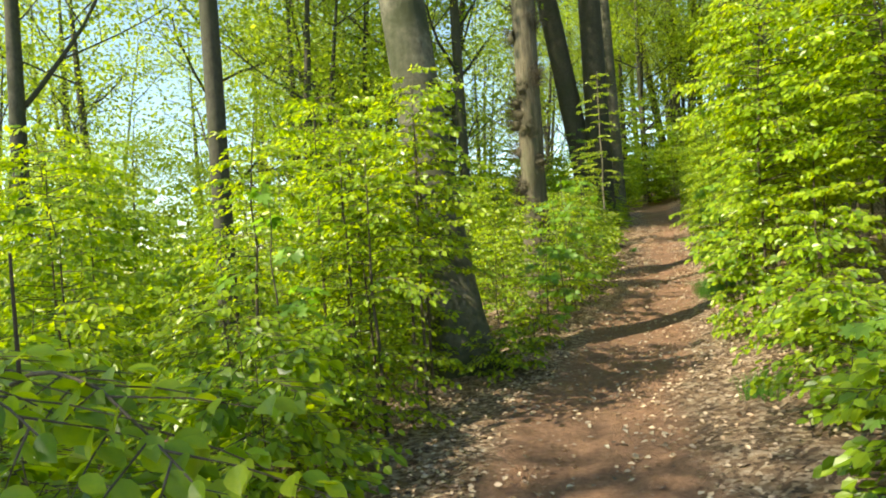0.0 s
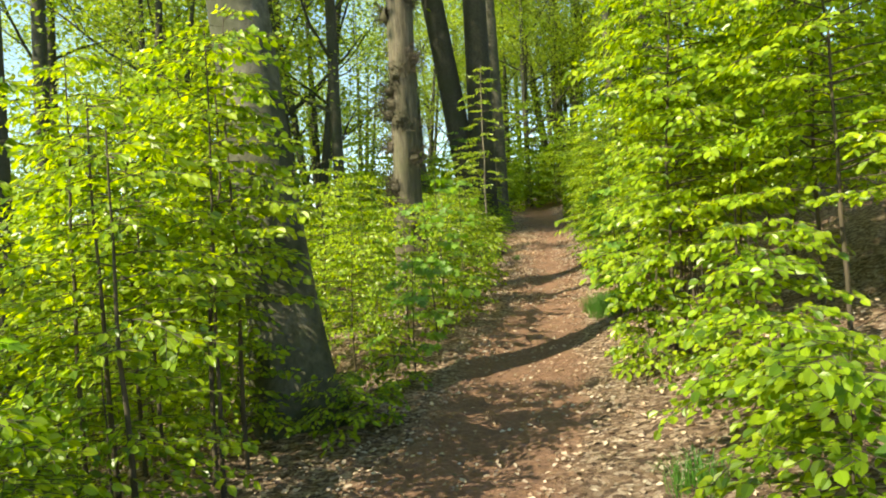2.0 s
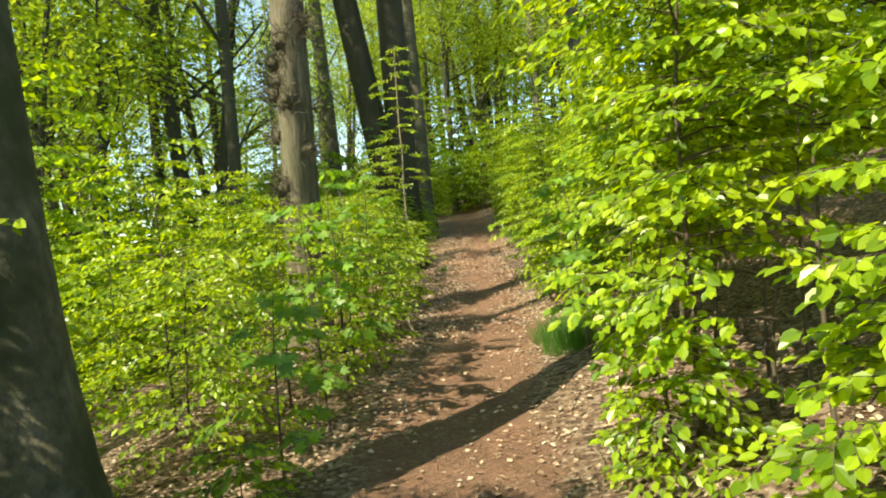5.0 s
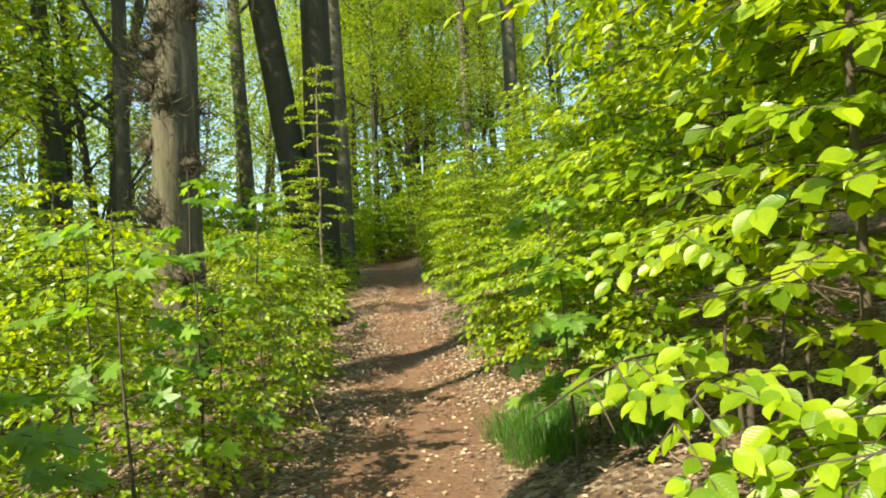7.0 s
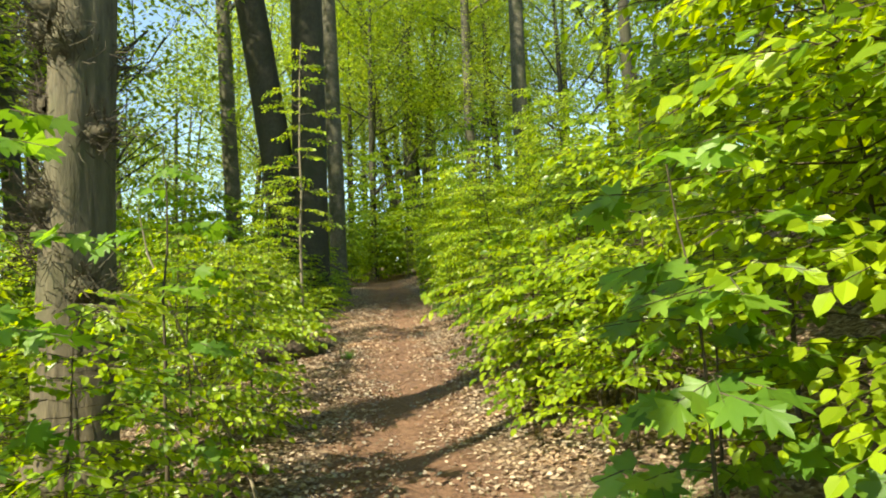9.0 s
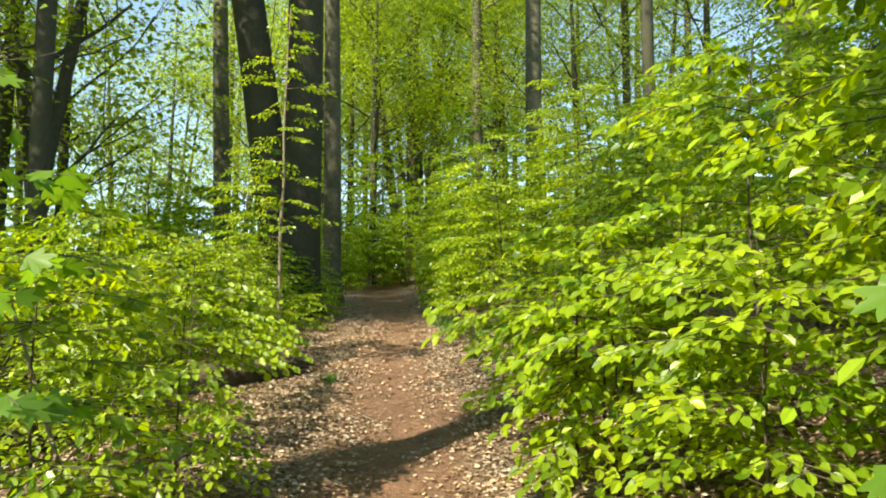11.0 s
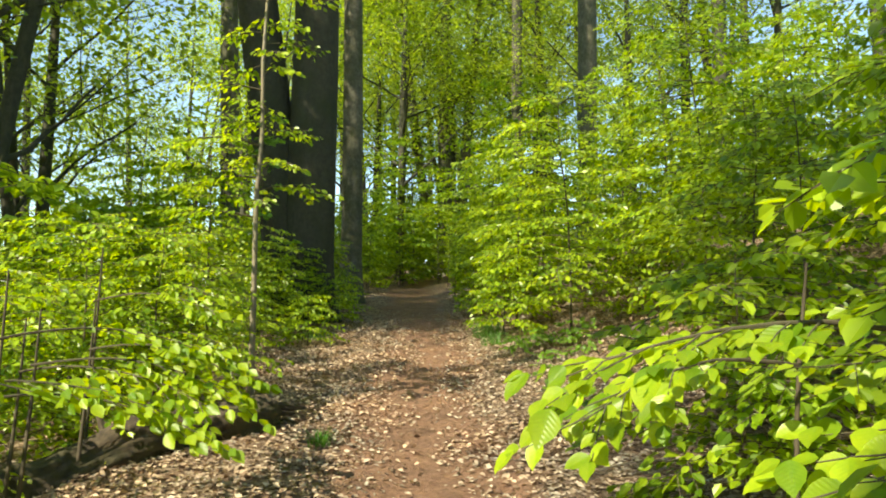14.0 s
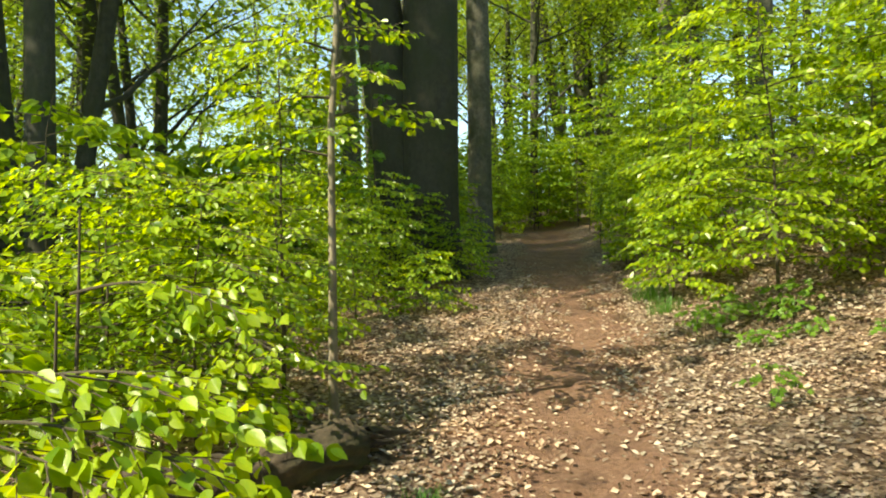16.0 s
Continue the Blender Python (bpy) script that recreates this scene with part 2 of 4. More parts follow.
def tube(shape, pts, radii, n=8, wobble=0.0, rng=None, flare=0.0):
    """A tapered round limb along pts."""
    pts, radii = np.asarray(pts, float), np.asarray(radii, float)
    k = len(pts)
    tan = unit(np.gradient(pts, axis=0))
    ref = np.array([1.0, 0.0, 0.0]) if abs(tan[0][0]) < 0.8 else np.array([0.0, 1.0, 0.0])
    side = unit(np.cross(tan, ref))
    up = np.cross(side, tan)
    ang = np.linspace(0, 2 * math.pi, n, endpoint=False)
    r = radii[:, None] * np.ones((1, n))
    if wobble:
        ph = rng.uniform(0, 6.28, 4)
        zz = np.linspace(0, 1, k)[:, None]
        r = r * (1 + wobble * (np.sin(3 * ang + ph[0] + 5 * zz) * 0.5 + np.sin(5 * ang + ph[1] - 9 * zz) * 0.35 + np.sin(2 * ang + ph[2] + 17 * zz) * 0.4 + (n > 30) * (np.sin(13 * ang + ph[3] + 4 * np.sin(21 * zz)) * 0.45 + np.sin(19 * ang + 6 * np.sin(13 * zz + ph[1])) * 0.3)))
    if flare:
        zz = np.linspace(0, 1, k)[:, None]
        r = r * (1 + flare * np.exp(-zz * k / 2.2) * (0.6 + 0.4 * np.cos(5 * ang + 0.7) + 0.25 * np.cos(3 * ang)))
    v = pts[:, None, :] + r[..., None] * (np.cos(ang)[None, :, None] * side[:, None, :] + np.sin(ang)[None, :, None] * up[:, None, :])
    i, j = np.meshgrid(np.arange(k - 1), np.arange(n), indexing="ij")
    a, b = i * n + j, i * n + (j + 1) % n
    shape.add(v.reshape(-1, 3), np.stack([a, b, b + n, a + n], -1).reshape(-1, 4))
    if n > 4:
        shape.add(np.vstack([pts[-1] + tan[-1] * radii[-1] * 0.3, v[-1]]), [(0, 1 + j, 1 + (j + 1) % n) for j in range(n)])


# leaf outlines: x across, y along, z up
OVATE = np.array([(0, 0, 0), (-0.22, 0.16, 0.05), (-0.34, 0.45, 0.08), (-0.22, 0.78, 0.03), (0, 1.0, -0.07),
                  (0.22, 0.78, 0.03), (0.34, 0.45, 0.08), (0.22, 0.16, 0.05)], float)
OVATE_F = np.array([(0, 4, 3, 2, 1), (0, 7, 6, 5, 4)])
MID = np.array([(0, 0, 0), (-0.31, 0.30, 0.07), (-0.27, 0.70, 0.05), (0, 1.0, -0.07), (0.27, 0.70, 0.05), (0.31, 0.30, 0.07)], float)
MID_F = np.array([(0, 3, 2, 1), (0, 5, 4, 3)])
KITE = np.array([(0, 0, 0), (0.33, 0.48, 0.07), (0, 1, -0.05), (-0.33, 0.48, 0.07)], float)
KITE_F = np.array([(0, 1, 2, 3)])
PALM = [(0, 0, 0)]
for a_, r_ in ((-162, .36), (-140, .44), (-116, .60), (-101, .88), (-88, .62), (-73, .50), (-58, .78), (-45, 1.06), (-34, .80), (-23, .58), (-11, .90), (0, 1.2),
               (11, .90), (23, .58), (34, .80), (45, 1.06), (58, .78), (73, .50), (88, .62), (101, .88), (116, .60), (140, .44), (162, .36)):
    PALM.append((0.55 * r_ * math.sin(radians(a_)), 0.28 + 0.55 * r_ * math.cos(radians(a_)), 0.06 * r_ * abs(math.sin(radians(a_))) - 0.05 * r_))
PALM = np.array(PALM, float)
PALM_F = np.array([(0, i + 1, i) for i in range(1, 23)])


def put_leaves(shape, P, D, N, L, outline=OVATE, faces=OVATE_F):
    """Lays one outline at every place P, along D, facing N, L long."""
    if not len(P):
        return
    D = unit(D)
    X = unit(np.cross(D, N))
    Z = np.cross(X, D)
    v = (P[:, None, :] + L[:, None, None] * (outline[None, :, 0, None] * X[:, None, :] + outline[None, :, 1, None] * D[:, None, :] + outline[None, :, 2, None] * Z[:, None, :]))
    k = len(outline)
    f = faces[None] + (np.arange(len(P)) * k)[:, None, None]
    shape.add(v.reshape(-1, 3), f.reshape(-1, faces.shape[1]))


WY, WX = (-5, 0, 3.2, 5.8, 9.2, 12, 16.4, 19, 60), (-1.3, 0, 0.82, 1.58, 2.58, 3.37, 4.73, 5.6, 19)     # the middle of the walkway


def clear_of_path(P, side=0.62, top=2.6):
    """Which places leave the walkway free."""
    u = np.minimum(np.abs(P[:, 0] - centre(P[:, 1])), np.abs(P[:, 0] - np.interp(P[:, 1], WY, WX))) * 0.95
    return (u > side) | (P[:, 2] > along(P[:, 1]) + top)


# ---------------------------------------------------------------- ground
def axis(fine0, fine1, step, far0, far1):
    mid = list(np.arange(fine0, fine1, step))
    lo, hi, d = [], [], step
    x = fine0
    while x > far0:
        d *= 1.16
        x -= d
        lo.append(x)
    x, d = mid[-1], step
    while x < far1:
        d *= 1.16
        x += d
        hi.append(x)
    return np.array(lo[::-1] + mid + hi)


gx, gy = axis(-2.5, 12, 0.15, -700, 700), axis(-2, 38, 0.15, -500, 900)
GX, GY = np.meshgrid(gx, gy)
GZ = height(GX, GY)
rough = np.random.default_rng(3).normal(0, 0.012, GX.shape)
GZ = GZ + rough * (np.abs(GX - centre(GY)) < 9)
sheet = Shape()
ii, jj = np.meshgrid(np.arange(len(gy) - 1), np.arange(len(gx) - 1), indexing="ij")
w_ = len(gx)
sheet.add(np.stack([GX, GY, GZ], -1).reshape(-1, 3), np.stack([ii * w_ + jj, ii * w_ + jj + 1, (ii + 1) * w_ + jj + 1, (ii + 1) * w_ + jj], -1).reshape(-1, 4))
ground = new("ground", sheet.mesh("ground", FLOOR, True))
tagged(ground, "woodland floor of brown leaf litter with a trodden reddish earth path", "ground", kind="structure")
U = (GX - centre(GY)) * 0.95
mask = np.interp(np.abs(U + 0.10 * np.sin(GY * 1.3) + 0.06 * np.sin(GY * 3.1 + 1)), (0.30, 1.05), (1.0, 0.0)) * 0.9
off = np.clip((np.abs(U) - 9) / 10, 0, 1)
layer = ground.data.color_attributes.new("path", "FLOAT_COLOR", "POINT")
rgba = np.stack([mask.ravel(), off.ravel(), np.zeros(mask.size), np.ones(mask.size)], -1).astype(np.float32)
layer.data.foreach_set("color", rgba.ravel())


# ---------------------------------------------------------------- young beeches
TO_LIGHT = np.array((SUN_DIR.x * 0.5, SUN_DIR.y * 0.5, 1.0))     # leaves tilt their faces to the light


def spray(P, D, N, L, start, way, length, rng, leaf, step=0.045, droop=0.8):
    """Leaves set alternately along a twig."""
    n = max(3, int(length / step))
    s = (np.arange(n) + 0.6) / n
    pts = start + way[None] * (s * length)[:, None]
    pts[:, 2] -= 0.14 * length * s ** 2
    side = unit(np.cross(way, (0, 0, 1.0)))
    sign = np.where(np.arange(n) % 2 == 0, 1.0, -1.0)
    d = way[None] * rng.uniform(0.45, 0.9, (n, 1)) + side[None] * sign[:, None] * rng.uniform(0.5, 1.0, (n, 1))
    d[-1] = way
    d[:, 2] -= rng.uniform(0.05, 0.75, n) * droop * 1.4
    nn = TO_LIGHT + rng.normal(0, 0.42, (n, 3))
    P.append(pts)
    D.append(d)
    N.append(nn)
    L.append(leaf * rng.uniform(0.65, 1.15, n))


def young_tree(seed, x, y, h=3.0, spread=1.1, branches=30, leaf=0.065, low=0.12, mat=None, name="beech_sapling",
               label="young beech with layered sprays of fresh lime-green leaves", outline=MID, faces=MID_F, lean=(0, 0),
               twigs=10, side=0.62, at_ground=True, stem_r=None, stem_mat=None, group="young beeches beside the path", step=0.045, top=2.6):
    rng = np.random.default_rng(seed)
    z = ground_z(x, y) - 0.04 if at_ground else 0.0
    root = new(name)
    root.location = (x, y, z)
    tagged(root, label, "sapling", group)
    k = 9
    f = np.linspace(0, 1, k)
    bend = rng.normal(0, 0.05, (k, 2)).cumsum(0) * h * 0.18
    stem = np.stack([f * lean[0] + bend[:, 0] * f, f * lean[1] + bend[:, 1] * f, f * h], -1)
    r0 = stem_r or 0.0045 * h + 0.004
    wood, crown, twig = Shape(), Shape(), Shape()
    tube(wood, stem, r0 * (1 - 0.8 * f), 7, 0.08, rng)
    P, D, N, L = [], [], [], []
    turn = rng.uniform(0, 6.28)
    base = np.array((x, y, z))
    for i in range(branches):
        q = low + (1 - low) * ((i + rng.uniform(0, 1)) / branches)
        a = turn + i * 2.4 + rng.normal(0, 0.35)
        o = np.array([np.interp(q, f, stem[:, c]) for c in range(3)])
        ln = spread * rng.uniform(0.55, 1.1) * (1.0 - 0.55 * q) * (0.65 + 0.35 * min(1, q / 0.3))
        rise = rng.uniform(0.05, 0.45)
        s = np.linspace(0, 1, 5)
        out = np.array((math.cos(a), math.sin(a), 0.0))
        crook = np.array((-out[1], out[0], 0)) * rng.normal(0, 0.12)
        bp = o + out * (s * ln)[:, None] + crook * (s ** 2 * ln)[:, None]
        bp[:, 2] += ln * (rise * s - (rise + rng.uniform(0.0, 0.25)) * s ** 2 * 0.8)
        if not clear_of_path(bp[-1:] + base, side - 0.08, top)[0]:
            bp = o + (bp - o) * 0.5
            ln *= 0.5
        if faces is KITE_F:
            tube(twig, bp[::2], r0 * 0.36 * (1 - 0.7 * s[::2]), 3)
        else:
            tube(twig, bp, r0 * 0.42 * (1 - 0.7 * s) * min(1, ln), 4)
        for t in range(twigs):
            g = 0.22 + 0.78 * (t + rng.uniform(0.2, 0.8)) / twigs
            at = np.array([np.interp(g, s, bp[:, c]) for c in range(3)])
            fw = unit(bp[min(4, int(g * 4) + 1)] - bp[int(g * 3.99)])
            sd = unit(np.cross(fw, (0, 0, 1.0))) * (1 if t % 2 else -1)
            way = unit(fw * 0.7 + sd * rng.uniform(0.5, 1.0) + np.array((0, 0, rng.normal(0, 0.12))))
            tl = max(0.16, ln * rng.uniform(0.3, 0.55) * (1.15 - 0.5 * g))
            spray(P, D, N, L, at, way, tl, rng, leaf, step)
            if faces is not KITE_F:
                tube(twig, [at, at + way * tl - np.array((0, 0, 0.1 * tl))], (0.003, 0.0012), 3)
        spray(P, D, N, L, bp[2], unit(bp[4] - bp[2]), ln * 0.5, rng, leaf, step)
    P, D, N, L = np.concatenate(P), np.concatenate(D), np.concatenate(N), np.concatenate(L)
    if at_ground:
        keep = clear_of_path(P + base, side, top) & (P[:, 2] + z > height(P[:, 0] + x, P[:, 1] + y) + 0.06)
        P, D, N, L = P[keep], D[keep], N[keep], L[keep]
    put_leaves(crown, P, D, N, L, outline, faces)
    part("stem", wood, stem_mat or TWIG, root, smooth=True)
    part("branchwork", twig, TWIG, root, kind="stuff")
    part("foliage", crown, mat or LEAF, root, smooth=faces is PALM_F, kind="stuff")
    return root


# ---------------------------------------------------------------- grown trees
def grow(rng, wood, P, start, way, length, radius, level, sides, wide):
    """A limb with its side limbs; ends are gathered for the leaves."""
    k = (6, 5, 4)[level]
    s = np.linspace(0, 1, k)
    kink = rng.normal(0, 0.10, (k, 3)).cumsum(0) * length * 0.35
    kink[0] = 0
    pts = start + way[None] * (s * length)[:, None] + kink * s[:, None]
    pts[:, 2] += (0.10 if level < 2 else -0.04) * length * s ** 2
    tube(wood, pts, radius * (1 - 0.6 * s), sides)
    if level >= 2:
        for q in (0.35, 0.6, 0.8, 1.0):
            P.append((np.array([np.interp(q, s, pts[:, c]) for c in range(3)]), way))
        return
    n = 5 if level == 0 else 3
    for i in range(n):
        q = 0.3 + 0.7 * (i + rng.uniform(0, 1)) / n
        o = np.array([np.interp(q, s, pts[:, c]) for c in range(3)])
        a = rng.uniform(0, 6.28)
        out = np.array((math.cos(a), math.sin(a), rng.uniform(-0.05, 0.5)))
        d = unit(way * 0.6 + out * wide)
        grow(rng, wood, P, o, d, length * rng.uniform(0.45, 0.75), radius * (1 - 0.55 * q) * 0.5, level + 1, max(3, sides - 2), wide)


def crown_leaves(rng, shape, P, per, leaf, size, outline=KITE, faces=KITE_F):
    pts = np.array([p for p, _ in P])
    n = len(pts) * per
    c = np.repeat(pts, per, 0)
    off_ = rng.normal(0, 1, (n, 3)) * np.array((size, size, size * 0.22))
    d = unit(off_ + rng.normal(0, 0.3, (n, 3)))
    d[:, 2] -= 0.3
    N = np.array((0, 0, 1.0)) + rng.normal(0, 0.45, (n, 3))
    put_leaves(shape, c + off_, d, N, leaf * rng.uniform(0.6, 1.25, n), outline, faces)


def grown_tree(seed, x, y, stems, limbs=6, crown_from=0.5, limb_len=4.5, bark=None, per=9, leaf=0.2, size=0.7, mat=None, name="beech_tree",
               label="tall beech with smooth grey-green bark and thin spring crown", sides=14, group="trees of the wood", wide=0.8, flare=0.5, sink=0.15, drop_limbs=0):
    """stems: rows of (dx, dy, top dx, top dy, height, radius at breast height)."""
    rng = np.random.default_rng(seed)
    root = new(name)
    root.location = (x, y, ground_z(x, y) - sink)
    tagged(root, label, "tree", group)
    wood, crown = Shape(), Shape()
    P = []
    for dx, dy, tx, ty, h, r in stems:
        trunk = Shape()
        f = np.concatenate([np.linspace(0, 0.12, 8)[:-1], np.linspace(0.12, 1, 14)])
        bend = np.stack([np.sin(f * 5 + seed) - math.sin(seed), np.cos(f * 4 + seed) - math.cos(seed)], -1) * r * 0.22
        pts = np.stack([dx + tx * f + bend[:, 0], dy + ty * f + bend[:, 1], f * h], -1)
        rad = r * (1.06 - 0.16 * np.clip(f / 0.5, 0, 1) - 0.7 * np.clip((f - 0.5) / 0.5, 0, 1))
        rad = rad * (1 + 0.32 * np.exp(-f * h / 0.55))
        tube(trunk, pts, rad, sides, 0.09 if bark is BARK_ROUGH else 0.04, rng, flare * 0.5)
        part("trunk", trunk, bark or BARK, root, smooth=True)
        for i in range(limbs):
            q = crown_from + (1 - crown_from) * (i + rng.uniform(0, 0.9)) / limbs
            o = np.array([np.interp(q, f, pts[:, c]) for c in range(3)])
            a = i * 2.4 + rng.uniform(-0.6, 0.6)
            d = unit(np.array((math.cos(a) * wide, math.sin(a) * wide, rng.uniform(0.35, 1.0))))
            grow(rng, wood, P, o, d, limb_len * rng.uniform(0.7, 1.2) * (1.15 - 0.5 * q), r * 0.42 * (1.15 - 0.7 * q), 0, 7, wide)
        grow(rng, wood, P, pts[-1], unit(np.array((tx, ty, h))), limb_len * 0.7, r * 0.3, 1, 6, wide)
    part("limbwork", wood, bark or BARK, root, smooth=True, kind="stuff")
    crown_leaves(rng, crown, P, per, leaf, size)
    part("crown", crown, mat or LEAF_CANOPY, root, kind="stuff")
    return root


# the great trees beside the path
grown_tree(11, 0.16, 8.45, [(0, 0, -2.2, 2.9, 22, 0.275)], crown_from=0.52, limbs=9, per=24, bark=BARK_LEAN, sides=22, flare=1.0, label="leaning beech with grey bark, broad dark flared foot beside the path")
t2 = grown_tree(12, 1.95, 15.4, [(0, 0, 0.3, 0.6, 22, 0.245)], crown_from=0.5, per=16, bark=BARK_ROUGH, sides=40, name="oak_tree",
                label="rough ridged trunk with burrs and tufts of thin shoots")
grown_tree(13, 6.15, 29.0, [(0.20, -0.1, 0.3, 0.3, 26, 0.46), (0.02, 0.15, -3.3, 1.2, 25, 0.43)], crown_from=0.5, sides=24, flare=0.7, bark=BARK_SHADED,
           label="huge twin-stemmed beech at the path's edge, grey-green bark coloured dark for shade")
grown_tree(14, 8.1, 33.0, [(0, 0, 0.2, 0.6, 25, 0.26)], crown_from=0.5, sides=18, label="straight slender beech, its trunk sunlit on one side")
grown_tree(15, 5.4, 38.0, [(0, 0, -0.4, 1, 24, 0.30)], crown_from=0.45, sides=14)
grown_tree(16, 16.6, 50.0, [(0, 0, 0.4, 1, 22, 0.38), (0.7, 0.3, 2.2, 1, 21, 0.3), (-0.5, 0.2, -2.5, 1, 21, 0.26)], crown_from=0.35, limbs=7, sides=12,
           label="several-stemmed pale beech beyond the end of the path")
grown_tree(17, 17.0, 42.0, [(0, 0, 0.3, 0.6, 24, 0.25)], crown_from=0.5, sides=12)
# its crown, above the view, is added to shade the right bank
grown_tree(19, -3.4, 11.3, [(0, 0, 0.2, 0.1, 18, 0.15)], limbs=10, crown_from=0.72, limb_len=3.3, bark=BARK_DARK, per=14, leaf=0.17, sides=12, label="slender dark beech with a high crown added to cast shade")
grown_tree(18, 14.8, 32.5, [(0, 0, 0.2, 0.2, 24, 0.28)], crown_from=0.55, sides=14)

# burrs and brushwood on the rough trunk
rb = np.random.default_rng(31)
brush = Shape()
for c in range(38):
    bz, ba = 0.9 + 7.6 * (c + rb.uniform(0, 1)) / 38, rb.uniform(0, 6.28)
    bc = np.array((0.3 * bz / 22 + 0.21 * math.cos(ba), 0.6 * bz / 22 + 0.21 * math.sin(ba), bz))
    knob = Shape()
    tube(knob, [bc - np.array((math.cos(ba), math.sin(ba), 0)) * 0.06, bc, bc + np.array((math.cos(ba), math.sin(ba), 0.1)) * 0.07, bc + np.array((math.cos(ba), math.sin(ba), 0.1)) * 0.11],
         np.array((0.17, 0.15, 0.10, 0.03)) * rb.uniform(0.5, 1.0), 11, 0.32, rb)
    part("burr", knob, BARK_ROUGH, t2, smooth=True)
    for _ in range(190):
        d = unit(np.array((math.cos(ba), math.sin(ba), 0.0)) + rb.normal(0, 0.75, 3) + np.array((0, 0, 0.25)))
        ln = rb.uniform(0.06, 0.26)
        o = bc + rb.normal(0, 0.11, 3)
        tube(brush, [o, o + d * ln * 0.5, o + d * ln + np.array((0, 0, 0.12 * ln))], (0.005, 0.004, 0.0015), 3)
part("brushwood", brush, TWIG, t2, "thicket of thin bare brown shoots", kind="stuff")

# the wood around: five trees, each repeated; some copies are added only for shade
kinds = []
for i, (st, lim, cf, ll, wd) in enumerate((
        ([(0, 0, 0.6, 0.3, 18, 0.2)], 7, 0.3, 4.5, 0.8),
        ([(0, 0, -1.2, 0.4, 17, 0.22), (0.3, 0.1, 2.5, -0.5, 16, 0.15)], 6, 0.25, 4.5, 0.9),
        ([(0, 0, 0.2, 0.2, 21, 0.24)], 7, 0.45, 4.8, 0.7),
        ([(0, 0, 1.5, 1.2, 15, 0.16), (-0.2, 0, -2, 0.5, 15, 0.14), (0.1, 0.3, 0.3, 2, 14, 0.12)], 5, 0.25, 3.8, 0.8),
        ([(0, 0, -0.4, 0.1, 20, 0.2)], 8, 0.3, 3.6, 1.0))):
    kinds.append(grown_tree(40 + i, (-8.5, -5.0, -11.5, -6.5, -14)[i], (28, 33, 20, 42, 30)[i], st, limbs=lim, crown_from=cf, limb_len=ll, bark=BARK_DARK, per=9, leaf=0.19, size=0.9,
                            sides=9, wide=wd, label="forest tree with dark forking limbs and thin pale-green leaf"))
kinds.append(grown_tree(46, 13.0, 46.0, [(0, 0, 0.5, 0.3, 17, 0.17)], limbs=11, crown_from=0.2, limb_len=4.4, bark=BARK_DARK, per=20, leaf=0.17, size=0.85, sides=9, wide=0.95,
                        label="well-leaved forest tree with fresh green leaf down to the undergrowth"))
# only the trunk shows; the crown is put there to shade the twin beech
kinds.append(grown_tree(47, -6.9, 22.9, [(0, 0, 0.4, 0.3, 23, 0.2)], limbs=10, crown_from=0.62, limb_len=4.6, bark=BARK_DARK, per=24, leaf=0.18, size=0.85, sides=10, wide=0.95,
                        label="tall forest tree with bare dark trunk, its high crown added to cast shade"))
rng = np.random.default_rng(77)


def again(kind, x, y, s=1.0):
    m = pose(x, y, ground_z(x, y) - 0.15, 0, 0, rng.uniform(0, 360))
    ob = copy_thing(kinds[kind], m)
    ob.scale = (s, s, s * rng.uniform(0.92, 1.08))
    return ob


